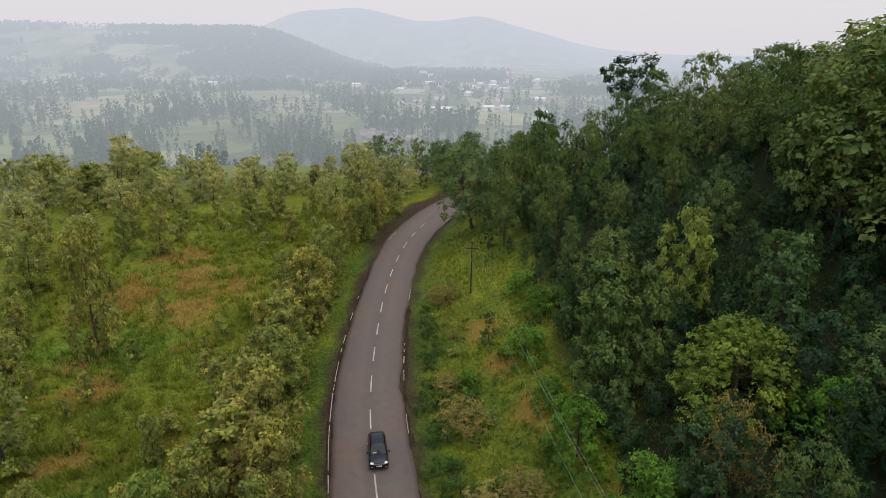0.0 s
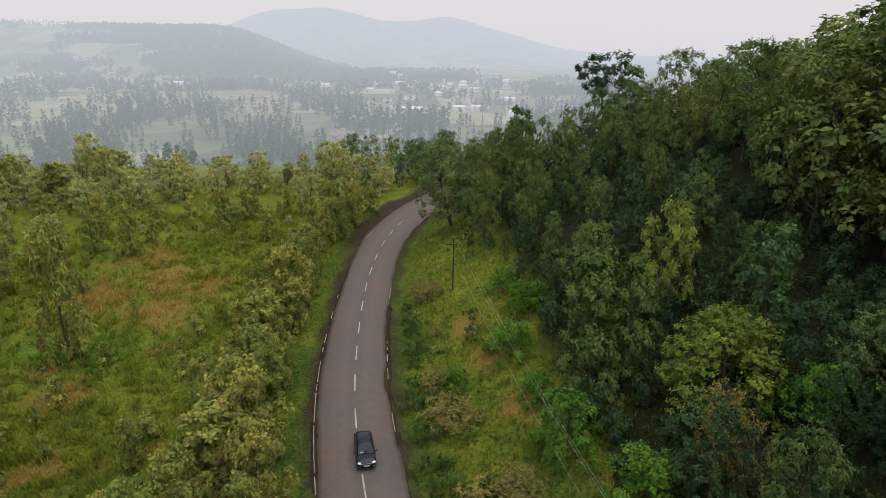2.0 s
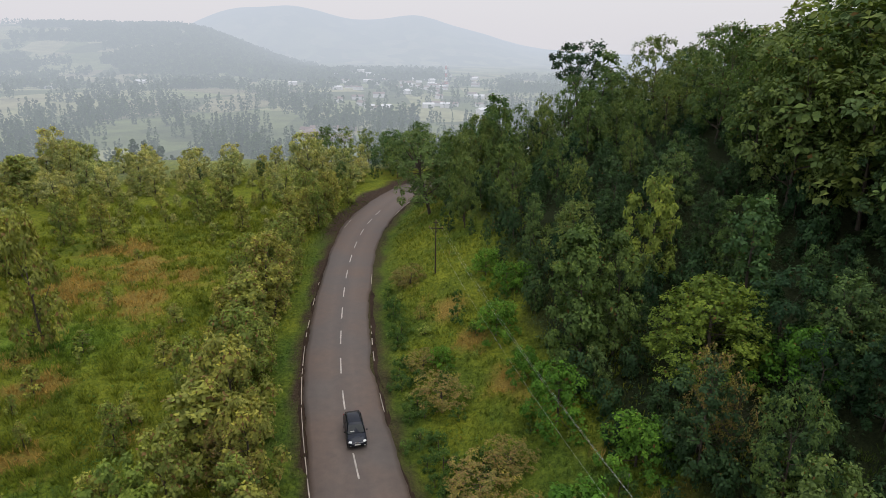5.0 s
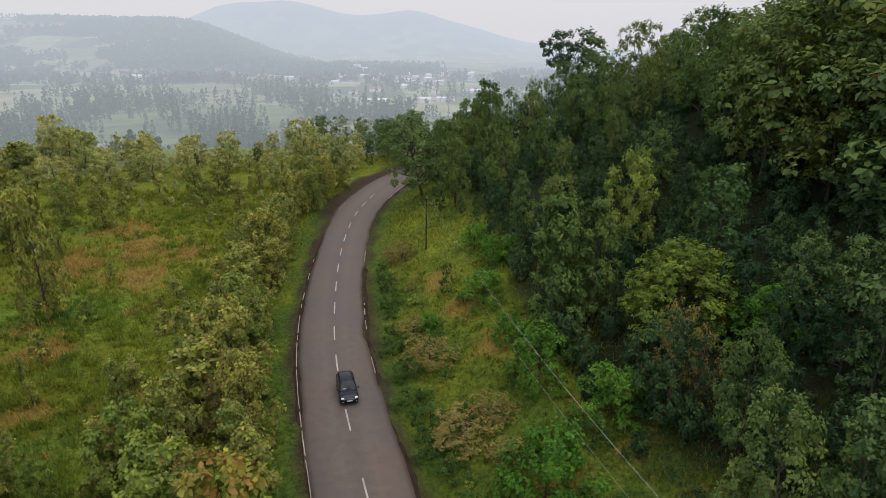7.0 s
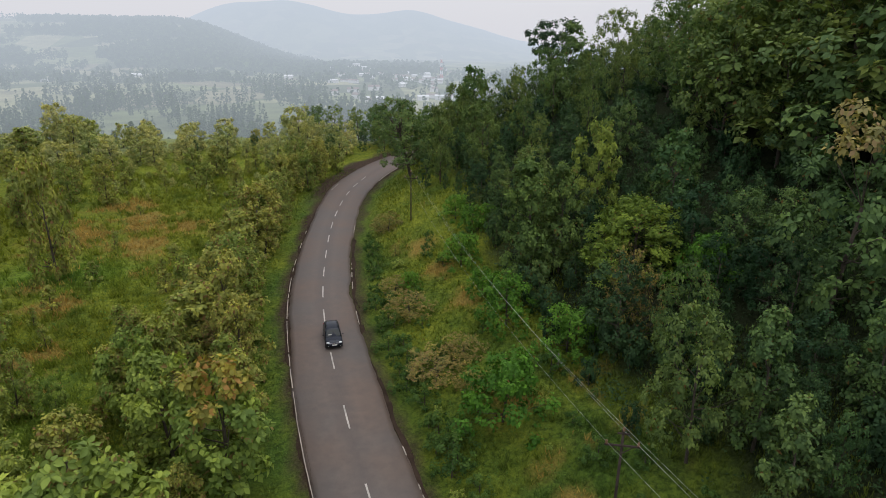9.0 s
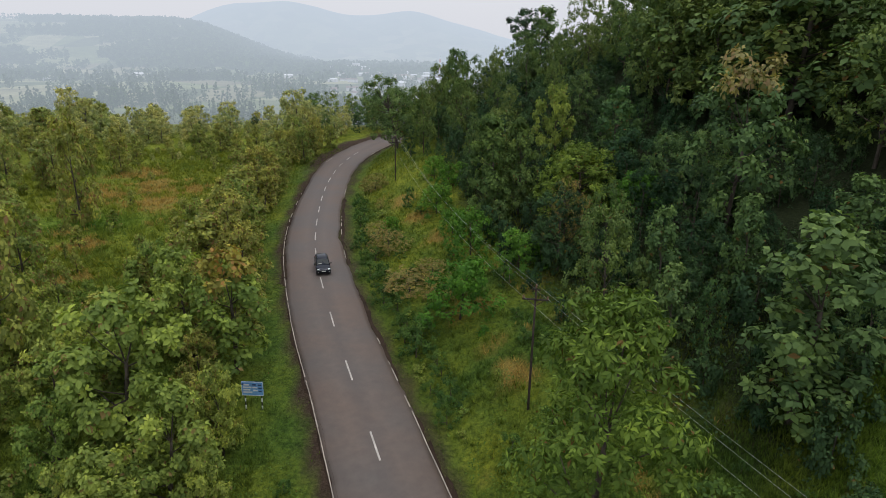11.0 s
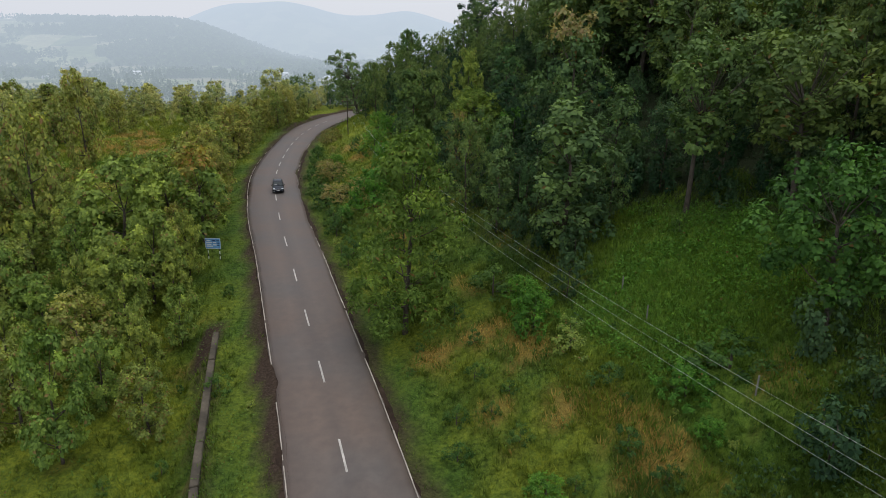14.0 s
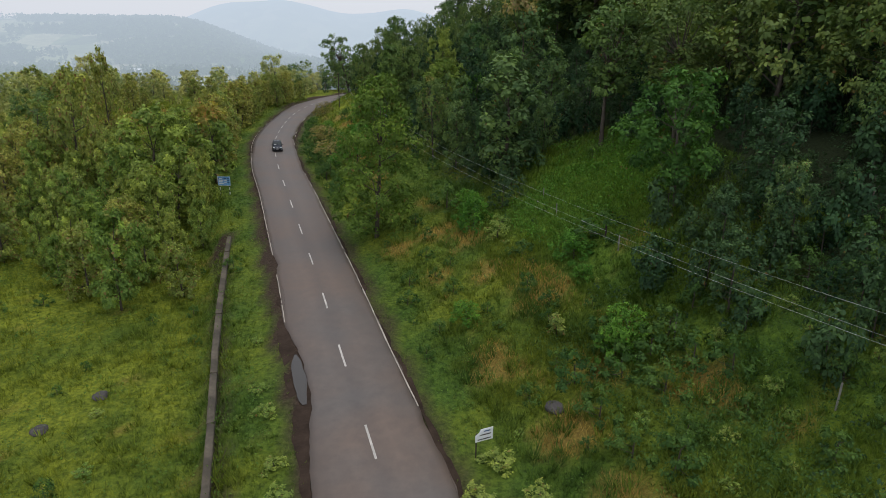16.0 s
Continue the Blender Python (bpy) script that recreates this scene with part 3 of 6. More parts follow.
# ---- plants ----
def leaves_mesh(name, base, way, up, size, mat, rng, wide=0.62, tone=None, slim=False):
    """Folded leaves, each from its base along its way, with its upper side towards up; slim: two faces for a leaf, else four."""
    n = len(base)
    s = (size * rng.uniform(0.7, 1.25, n))[:, None]
    way = way / (np.linalg.norm(way, axis=1)[:, None] + 1e-6)
    side = np.cross(way, up + rng.normal(0, 0.22, (n, 3)))
    side /= np.linalg.norm(side, axis=1)[:, None] + 1e-6
    nor = np.cross(side, way)
    w = wide * 0.5 * s
    tone = np.full(n, 0.5) if tone is None else tone
    tip = base + way * s - nor * s * 0.16
    if slim:
        left, right = base + way * s * 0.48 - side * w + nor * w * 0.22, base + way * s * 0.48 + side * w + nor * w * 0.22
        return toned(fast_mesh(name, np.stack([base, right, tip, left], 1).reshape(-1, 3), np.arange(n)[:, None] * 4 + np.array([[0, 1, 2, 3]]), mat), np.repeat(tone, 4))
    l1, l2 = base + way * s * 0.30 - side * w * 0.85 + nor * w * 0.28, base + way * s * 0.68 - side * w * 0.85 + nor * w * 0.18
    r1, r2 = base + way * s * 0.30 + side * w * 0.85 + nor * w * 0.28, base + way * s * 0.68 + side * w * 0.85 + nor * w * 0.18
    v = np.stack([base, r1, r2, tip, l2, l1], 1).reshape(-1, 3)
    k = np.arange(n)[:, None] * 6
    f = np.concatenate([k + np.array([[0, 1, 2, 3]]), k + np.array([[0, 3, 4, 5]])])
    return toned(fast_mesh(name, v, f, mat), np.repeat(tone, 6))


def toned(me, values):
    """Gives each bough's leaves their own shade."""
    a = me.attributes.new("tone", "FLOAT", "POINT")
    a.data.foreach_set("value", np.clip(values, 0, 1).astype(np.float32))
    return me


def plant(name, label, category, seed, height, radius, crown_from, boughs, shoots, per_shoot, leaf, mat, shape="round", trunk=0.16, spread=1.2, group="trees on the hillside", droop=0.45, bare=0, fine=False, cap=None, limbs=3, wide=0.62):
    """A tree or shrub: tapered trunk with limbs; each limb ends in a rounded bough of shoots, and each shoot carries a whorl of leaves."""
    rng = np.random.default_rng(seed)
    ob = thing(name, (0, 0, -300), label, category, group)
    lean = rng.normal(0, 0.03, 2)

    def on_spine(t):
        return Vector((lean[0] * t * height + 0.012 * height * math.sin(4 * t + seed), lean[1] * t * height + 0.012 * height * math.cos(3 * t + seed), t * height * 0.86))

    spine = [(on_spine(t), trunk * (1 - 0.8 * t) + 0.012) for t in np.linspace(0, 0.66, 7)]
    spine[0] = (spine[0][0] - Vector((0, 0, 0.5)), trunk * 1.25)
    paths, tips = [spine], []
    low, high = crown_from * height, height - 0.5 * spread
    for c in range(boughs):
        f = (c + rng.uniform(0, 1)) / boughs
        h = low + (high - low) * f
        if shape == "round":
            reach = radius * (1 - 0.62 * f ** 4) * (0.66 + 0.34 * math.sin(min(3 * f, 1.57)))
        elif shape == "column":
            reach = radius * (1 - 0.78 * f ** 2.4) * (0.65 + 0.35 * math.sin(min(f * 4, 1.57)))
        elif shape == "flat":
            reach = radius * (0.45 + 0.6 * f) * (1 if f < 0.9 else 0.6)
        else:
            reach = radius * math.sqrt(max(0.05, 1 - f ** 2))
        g = c * 2.39996 + rng.normal(0, 0.35)
        rr = max(0.0, reach * rng.uniform(0.04, 1.0) ** 0.5)
        tip = Vector((lean[0] * h + rr * math.cos(g), lean[1] * h + rr * math.sin(g), h + rng.normal(0, 0.02) * height))
        root_h = max(0.12 * height, min(h - rr * rng.uniform(0.35, 0.8), 0.56 * height))
        t = root_h / (0.86 * height)
        root = on_spine(t)
        mid = root.lerp(tip, 0.5) + Vector((0, 0, -0.06 * rr))
        thick = max(0.02, trunk * 0.42 * (1 - 0.6 * t))
        if c % limbs == 0 or bare:
            paths.append([(root, thick), (mid, thick * 0.6), (tip, thick * 0.2)])
        tips.append(tip)
    tips = np.array([tuple(t) for t in tips])
    if bare:
        keep = rng.permutation(len(tips))[: max(6, len(tips) - bare)]
        tips = tips[keep]
    # shoots over the dome of each bough, the outer side of the crown better clad
    big = spread * rng.uniform(0.65, 1.25, len(tips))
    hub, size = np.repeat(tips, shoots, 0), np.repeat(big, shoots)
    away = hub * (1, 1, 0)
    away /= np.linalg.norm(away, axis=1)[:, None] + 1e-6
    out = rng.normal(0, 1, hub.shape) + 0.55 * away + (0, 0, 0.45)
    out /= np.linalg.norm(out, axis=1)[:, None]
    shoot = hub + out * (size * rng.uniform(0.62, 1.0, len(hub)))[:, None] * (1.0, 1.0, 0.72)
    axis = out + (0, 0, 0.9) + rng.normal(0, 0.2, out.shape)
    axis /= np.linalg.norm(axis, axis=1)[:, None]
    # the whorl: outer leaves hang, the young inner pair stands up
    k = per_shoot
    base, ax = np.repeat(shoot, k, 0), np.repeat(axis, k, 0)
    order = np.tile(np.arange(k), len(shoot))
    young = order < 2
    turn = order * (2 * np.pi / max(3, k - 1)) + np.repeat(rng.uniform(0, 6.283, len(shoot)), k) + rng.normal(0, 0.25, len(base))
    u = np.cross(ax, (0.31, 0.77, 0.55))
    u /= np.linalg.norm(u, axis=1)[:, None]
    v = np.cross(ax, u)
    flat = u * np.cos(turn)[:, None] + v * np.sin(turn)[:, None]
    rise = np.where(young, rng.uniform(0.5, 1.1, len(base)), rng.uniform(-0.35, 0.25, len(base)))
    way = flat + ax * rise[:, None]
    way[:, 2] -= droop * np.where(young, 0.2, 1.0) * rng.uniform(0.2, 1.2, len(base))
    base = base + flat * leaf * 0.10 - ax * (order * leaf * 0.10)[:, None]
    tone = np.repeat(rng.uniform(0.12, 0.72, len(tips)), shoots * k) + np.repeat(rng.normal(0, 0.10, len(shoot)), k) + np.where(young, 0.22, 0.0)
    sizes = leaf * np.where(young, 0.72, 1.0)
    tv, tf = tubes(paths, 5)
    part("trunk", mesh_of(name + "_trunk", tv, tf, BARK, True), BARK, ob, "grey-brown trunk and limbs")
    high_up = (np.repeat(hub[:, 2], k) > 0.80 * height) & (cap is not None)
    for title, keep, stuff in (("crown", ~high_up, mat), ("yellow_top", high_up, cap)):
        if keep.any():
            spray = part(title, leaves_mesh(name + "_" + title, base[keep], way[keep], ax[keep], sizes[keep], stuff, rng, wide, tone[keep], not fine), stuff, ob, "yellow and orange leaves" if stuff is cap else "")
            if stuff is cap:
                tagged(spray, "yellow and orange leaves", kind="stuff")
    return ob


PROTO = {}


PROTO_TALL, PROTO_WIDE = {}, {}


def kind_of(key, *args, **more):
    PROTO[key] = plant(*args, **more)
    PROTO_TALL[key], PROTO_WIDE[key] = args[4] * 1.03, args[5]


TEAK = "broad teak tree with large dull green leaves on the slope"
WOOD = "dense dark green forest tree on the slope"
kind_of("teak_a", "teak_tree", TEAK, "tree", 1, 12.0, 4.0, 0.14, 34, 13, 7, 0.46, LEAF_TEAK, spread=1.25)
kind_of("teak_b", "teak_tree", "tall narrow teak tree with upright leafy limbs", "tree", 2, 12.0, 2.5, 0.08, 32, 12, 7, 0.44, LEAF_TEAK, "column", spread=1.0)
kind_of("teak_c", "teak_tree", TEAK, "tree", 3, 12.0, 4.5, 0.18, 36, 13, 7, 0.46, LEAF_TEAK, spread=1.35)
kind_of("crest_a", "canopy_tree", TEAK, "tree", 31, 12.0, 4.3, 0.12, 44, 15, 8, 0.36, LEAF_CREST, spread=1.35)
kind_of("crest_c", "canopy_tree", TEAK, "tree", 33, 12.0, 4.7, 0.16, 44, 15, 8, 0.36, LEAF_CREST, spread=1.4)
kind_of("tall_crown", "teak_tree", "tall teak tree with a high spreading crown on a bare trunk", "tree", 34, 15.0, 4.2, 0.40, 34, 15, 8, 0.44, LEAF_CREST, "flat", trunk=0.22, spread=1.2, limbs=1)
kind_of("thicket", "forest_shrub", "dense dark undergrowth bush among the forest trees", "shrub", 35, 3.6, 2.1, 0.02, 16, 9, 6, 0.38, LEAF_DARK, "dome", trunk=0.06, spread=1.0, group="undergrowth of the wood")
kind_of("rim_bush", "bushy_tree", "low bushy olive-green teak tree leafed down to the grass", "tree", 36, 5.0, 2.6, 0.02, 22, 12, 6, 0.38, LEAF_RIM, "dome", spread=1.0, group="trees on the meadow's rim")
kind_of("brown_top", "yellowing_tree", "forest tree with a top of pale brown flowers and leaves", "tree", 37, 12.0, 3.6, 0.10, 36, 14, 7, 0.42, LEAF_TEAK, spread=1.25, cap=LEAF_TAN)
kind_of("narrow_leaf", "roadside_tree", "tall yellow-green tree with narrow hanging leaves beside the road", "tree", 38, 13.0, 3.3, 0.05, 62, 22, 8, 0.33, LEAF_NARROW, "column", spread=1.15, droop=0.8, wide=0.36, group="trees beside the road")
kind_of("dark_a", "forest_tree", WOOD, "tree", 4, 12.0, 3.9, 0.06, 36, 14, 7, 0.40, LEAF_DARK, spread=1.2)
kind_of("dark_b", "forest_tree", WOOD, "tree", 5, 11.0, 4.4, 0.04, 38, 14, 7, 0.38, LEAF_DARK, "dome", spread=1.2)
kind_of("far_a", "forest_tree", WOOD, "tree", 24, 12.0, 4.6, 0.15, 38, 14, 7, 0.42, LEAF_CREST, spread=1.5)
kind_of("far_b", "forest_tree", WOOD, "tree", 25, 12.0, 4.6, 0.12, 38, 14, 7, 0.42, LEAF_TEAK, "dome", spread=1.5)
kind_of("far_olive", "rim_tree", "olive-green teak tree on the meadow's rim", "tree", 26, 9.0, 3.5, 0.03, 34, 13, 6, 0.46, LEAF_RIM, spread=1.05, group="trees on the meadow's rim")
kind_of("olive_a", "teak_tree", "olive-green teak tree with a few yellowed leaves beside the road", "tree", 6, 9.0, 3.2, 0.04, 40, 14, 8, 0.40, LEAF_OLIVE, spread=1.0, group="trees beside the road")
kind_of("olive_b", "teak_tree", "slender olive-green teak tree with upright leafy limbs", "tree", 7, 9.0, 2.2, 0.03, 34, 11, 7, 0.42, LEAF_OLIVE, "column", spread=0.85, group="trees beside the road")
kind_of("green_a", "teak_tree", "broad green teak tree with large leaves beside the road", "tree", 17, 10.0, 3.8, 0.12, 40, 17, 8, 0.40, LEAF_GREEN, spread=1.15, fine=True, group="trees beside the road")
kind_of("green_b", "teak_tree", "tall leafy green teak tree beside the road", "tree", 27, 13.0, 3.3, 0.08, 52, 18, 8, 0.40, LEAF_CREST, "column", spread=1.1, fine=True, group="trees beside the road")
kind_of("sapling", "teak_sapling", "young teak sapling with a few tiers of leaves in the meadow", "sapling", 8, 3.4, 0.9, 0.12, 12, 6, 7, 0.30, LEAF_OLIVE, "column", trunk=0.05, spread=0.42, group="saplings in the meadow")
kind_of("lime", "lime_tree", "rounded bright yellow-green tree among dark trees", "tree", 9, 7.5, 3.7, 0.05, 96, 24, 7, 0.23, LEAF_LIME, "dome", spread=1.15, droop=0.2)
kind_of("fresh", "fresh_shrub", "bright green leafy shrub in the long grass", "shrub", 10, 3.4, 1.9, 0.05, 34, 15, 7, 0.20, LEAF_FRESH, "dome", trunk=0.06, spread=0.7, group="shrubs")
kind_of("fresh_tree", "fresh_tree", "bright green broad-leaved tree against the dark wood", "tree", 14, 10.0, 4.2, 0.22, 46, 16, 8, 0.34, LEAF_BROAD, "round", spread=1.15)
kind_of("dry", "dry_tree", "half-bare tree with browned leaves and thin twigs", "tree", 11, 6.0, 2.4, 0.12, 64, 7, 5, 0.20, LEAF_DRY, "dome", trunk=0.10, spread=0.6, bare=14, group="browning trees")
kind_of("brown_bush", "brown_bush", "olive and brown leaved bush with dry patches on the bank", "bush", 15, 5.0, 2.5, 0.05, 56, 11, 6, 0.19, LEAF_DRY, "round", trunk=0.08, spread=0.8, group="browning trees")
kind_of("gold", "yellowing_tree", "teak tree with yellow and orange leaves at its top", "tree", 16, 9.0, 2.4, 0.20, 36, 13, 7, 0.42, LEAF_GREEN, spread=0.95, cap=LEAF_GOLD, group="trees beside the road")
kind_of("dark_shrub", "shrub", "dense dark green shrub at the foot of the wood", "shrub", 29, 1.9, 1.25, 0.02, 12, 9, 6, 0.20, LEAF_RANK, "dome", trunk=0.04, spread=0.5, group="shrubs")
kind_of("shrub", "shrub", "low green shrub in the grass of the bank", "shrub", 12, 1.7, 1.1, 0.02, 12, 9, 6, 0.20, LEAF_GREEN, "dome", trunk=0.04, spread=0.45, group="shrubs")
kind_of("low_weed", "weed_clump", "pale olive weed clump with thin seed heads in the grass", "weed", 28, 1.6, 1.0, 0.02, 10, 8, 5, 0.18, LEAF_OLIVE, "dome", trunk=0.02, spread=0.42, group="shrubs")
kind_of("flat", "spreading_tree", "flat-crowned dark tree standing above the wood", "tree", 13, 14.0, 4.0, 0.66, 26, 12, 7, 0.38, LEAF_DARK, "flat", trunk=0.2, spread=1.0, limbs=1)
kind_of("bend", "open_tree", "tall open-crowned tree with dark limbs leaning over the bend", "tree", 18, 15.0, 5.2, 0.20, 50, 17, 7, 0.40, LEAF_TEAK, "round", trunk=0.26, spread=1.3, limbs=1)

USED = set()


def put(key, x, y, size=1.0, width=None, turn=None, label="", sink=0.0):
    """Stands one plant of a kind on the ground; size scales its height, width its breadth."""
    seedy = random.Random(int(x * 971 + y * 337))
    w = size if width is None else width
    m = Matrix.LocRotScale((x, y, level_at(x, y) - sink), Euler((seedy.gauss(0, 0.03), seedy.gauss(0, 0.03), seedy.uniform(0, 6.28) if turn is None else radians(turn))), (w, w, size))
    if key in USED:
        ob = copy_thing(PROTO[key], m)
    else:
        ob = PROTO[key]
        ob.matrix_basis = m
        USED.add(key)
    if label:
        tagged(ob, label)
    return ob


def top(key, x, y, height, width=1.0, label="", keep=None):
    """Stands a plant so that its top reaches a height above the road's zero; width scales its breadth against its own height."""
    tall = PROTO_TALL[key]
    s = max(0.25, (height - level_at(x, y)) / tall)
    SPOTS.append((x, y, keep if keep else max(1.6, 0.55 * PROTO_WIDE[key] * s * width)))
    return put(key, x, y, s, s * width, label=label)


SPOTS = []


def fill(box_, gap, kinds, inside, low, high, seed, clear=1.0, broad=1.0):
    """Fills a stretch of land with plants that keep their distance from each other."""
    r = random.Random(seed)
    x0, x1, y0, y1 = box_
    for _ in range(int(9.0 * (x1 - x0) * (y1 - y0) / gap ** 2)):
        x, y = r.uniform(x0, x1), r.uniform(y0, y1)
        d = float(from_road(x, y)[0][0])
        if not inside(x, y, d) or x < min(-0.76 * y, 11 - 0.60 * (y + 59)) - 5 or x > max(0.8 * y, 11 + 0.95 * (y + 59)) + 4:
            continue
        if any((x - a) ** 2 + (y - b) ** 2 < (gap * clear if c is None else c) ** 2 for a, b, c in SPOTS):
            continue
        SPOTS.append((x, y, None))
        s = r.uniform(low, high)
        put(r.choice(kinds), x, y, s, s * broad * r.uniform(0.68, 1.0))

# trees beside the road and in the meadow, each at its place: kind, x, y, height of its top, breadth
for row in [("olive_a", -17.0, 70.5, 10.2, 1.0), ("olive_b", -16.8, 60.2, 9.3, 1.2), ("olive_a", -14.8, 44.5, 9.6, 0.9), ("olive_a", -16.4, 51.5, 8.8, 0.9), ("olive_b", -16.4, 40.8, 8.2, 1.2),
            ("gold", -10.2, 23.7, 9.9, 1.0), ("green_a", -14.3, 26.2, 9.0, 0.9), ("green_a", -18.9, 32.3, 7.8, 0.9), ("green_a", -15.4, 15.0, 10.6, 1.15), ("green_a", -10.9, 9.4, 7.0, 1.0), ("green_a", -12.6, 5.6, 5.8, 0.95),
            ("green_a", -10.3, -9.8, 4.8, 0.75), ("olive_a", -34.9, 41.3, 9.0, 0.8), ("olive_a", -17.3, 80.5, 8.6, 0.9), ("olive_b", -17.0, 89.0, 8.2, 1.3)]:
    top(*row)
for row in [("olive_a", -16.0, 97.5, 8.4, 0.9), ("olive_a", -16.8, 107.0, 7.6, 1.0), ("olive_b", -15.4, 115.0, 7.4, 1.3), ("teak_a", -11.5, 130.0, 8.2, 0.8), ("dark_b", -4.5, 140.0, 7.0, 0.9),
            ("dark_b", -42.8, 137.0, 10.2, 0.95), ("olive_a", -73.6, 146.0, 9.9, 1.0), ("olive_a", -67.5, 141.5, 9.6, 0.8), ("olive_b", -74.0, 128.0, 10.2, 1.3), ("olive_a", -63.5, 156.0, 5.2, 1.2),
            ("olive_a", -30.2, 142.0, 7.4, 0.9), ("teak_a", -22.4, 155.4, 10.4, 0.75), ("olive_b", -41.0, 125.6, 4.6, 1.3), ("olive_a", -50.5, 81.5, 10.4, 0.75), ("olive_a", -55.5, 77.0, 9.8, 0.85), ("olive_a", -60.0, 86.0, 9.0, 0.9)]:
    top(*row)
for row in [("green_a", -50.0, 66.0, 7.0, 0.9), ("olive_a", -56.0, 68.5, 7.6, 0.9), ("olive_a", -44.5, 50.0, 7.0, 0.8), ("green_a", -48.0, 58.0, 6.0, 0.9), ("olive_a", -30.0, 22.0, 6.8, 0.8), ("green_a", -26.0, 12.0, 4.6, 0.85),
            ("green_a", -21.7, 7.2, 4.4, 0.9), ("green_a", -21.0, 21.0, 7.0, 0.9), ("dark_b", -15.6, 33.0, 5.6, 0.7), ("green_a", -17.5, -1.5, 2.8, 0.85), ("green_a", -28.0, -2.0, 2.6, 1.0),
            ("olive_a", -36.0, 30.0, 7.0, 0.9), ("teak_a", -24.0, -14.0, 1.6, 1.0), ("teak_c", -38.0, 12.0, 5.0, 1.0)]:
    top(*row)
top("dry", -14.2, 39.0, 5.6, 1.05)
top("dry", -12.8, 36.4, 4.6, 1.05)
# saplings in the meadow
for x, y, h in [(-34.4, 52.4, 3.0), (-33.2, 59.5, 3.3), (-47.2, 109.4, 4.8), (-40.2, 106.6, 4.2), (-61.4, 122.4, 4.2), (-33.6, 103.2, 4.4), (-53.0, 112.0, 4.4), (-27.5, 108.0, 4.6), (-29.0, 97.0, 4.0), (-38.0, 88.0, 2.6),
                (-26.0, 66.0, 3.4), (-24.5, 57.0, 3.0), (-41.0, 91.5, 2.2), (-56.0, 104.0, 3.8), (-24.0, 47.0, 2.8), (-30.5, 113.0, 5.0), (-44.0, 116.0, 5.0), (-36.0, 117.0, 5.2), (-23.0, 116.0, 5.0)]:
    top("sapling", x, y, h + 0.3, 1.15)
# right of the road: bushes on the bank
for row in [("brown_bush", 0.4, 71.4, 5.6, 1.35), ("brown_bush", 2.1, 47.2, 6.2, 1.3), ("brown_bush", 4.0, 36.4, 4.8, 1.75), ("brown_bush", 6.8, 33.0, 4.2, 1.2), ("brown_bush", 0.9, 53.5, 4.4, 1.5), ("brown_bush", 6.4, 38.2, 5.0, 1.4), ("fresh", 8.3, 55.4, 7.6, 1.0), ("fresh", 10.8, 41.2, 7.0, 0.9), ("fresh", 14.7, 35.2, 6.7, 1.05),
            ("fresh", 8.1, 28.9, 5.7, 0.95), ("fresh", 2.6, 52.5, 3.6, 0.9), ("fresh", 9.6, 47.5, 5.6, 0.9), ("shrub", 1.5, 59.0, 3.0, 1.3), ("fresh", 12.5, 62.0, 8.6, 0.9), ("brown_bush", 1.2, 62.5, 5.0, 0.7)]:
    top(*row)
top("lime", 22.4, 41.0, 14.9, 1.2)
top("dry", 18.6, 34.5, 13.4, 0.62, "tall tree smothered in dead brown creeper")
top("dry", 19.8, 33.2, 11.6, 0.62, "tall tree smothered in dead brown creeper")
# the wood's edge, tree by tree
for row in [("green_b", 14.4, 47.8, 17.4, 0.85), ("green_b", 17.0, 46.8, 17.2, 0.8), ("teak_a", 11.8, 44.0, 12.6, 0.7), ("green_a", 23.0, 54.4, 20.4, 0.75), ("teak_c", 28.4, 62.2, 28.4, 0.85), ("teak_b", 27.2, 45.4, 20.6, 1.0), ("dark_a", 28.6, 31.0, 15.4, 1.0), ("fresh", 26.2, 36.2, 12.2, 0.9),
            ("teak_c", 29.6, 37.0, 23.2, 0.9), ("crest_c", 18.2, 21.3, 13.4, 0.7), ("crest_a", 20.8, 28.6, 13.2, 0.66), ("teak_b", 20.5, 15.4, 11.6, 0.9), ("teak_b", 25.2, 8.2, 17.6, 1.3), ("teak_b", 27.5, 19.0, 15.6, 0.85), ("teak_b", 32.0, 14.5, 18.0, 1.1)]:
    top(*row)
for row in [("dark_a", 23.5, 19.0, 14.0, 0.75), ("dark_b", 38.6, -9.0, 15.6, 1.0), ("dark_a", 32.6, -26.0, 10.6, 1.0), ("fresh_tree", 35.2, -12.2, 15.6, 0.95), ("dark_b", 23.6, 0.6, 10.8, 1.0), ("narrow_leaf", 11.0, 1.6, 14.8, 1.1),
            ("teak_c", 32.0, 35.4, 23.8, 0.9), ("dark_a", 21.5, 63.2, 19.6, 0.9), ("teak_a", 14.0, 66.0, 17.4, 0.8), ("teak_b", 15.2, 69.6, 15.6, 0.9), ("flat", 37.6, 124.0, 33.1, 1.2), ("teak_a", 17.6, 94.0, 25.8, 0.85), ("teak_b", 21.9, 20.5, 14.4, 0.85), ("brown_top", 31.0, 27.5, 24.6, 0.9), ("tall_crown", 35.2, 6.0, 21.6, 1.1), ("tall_crown", 40.6, -0.5, 22.8, 1.1), ("crest_a", 43.6, 6.0, 25.5, 0.9)]:
    top(*row)
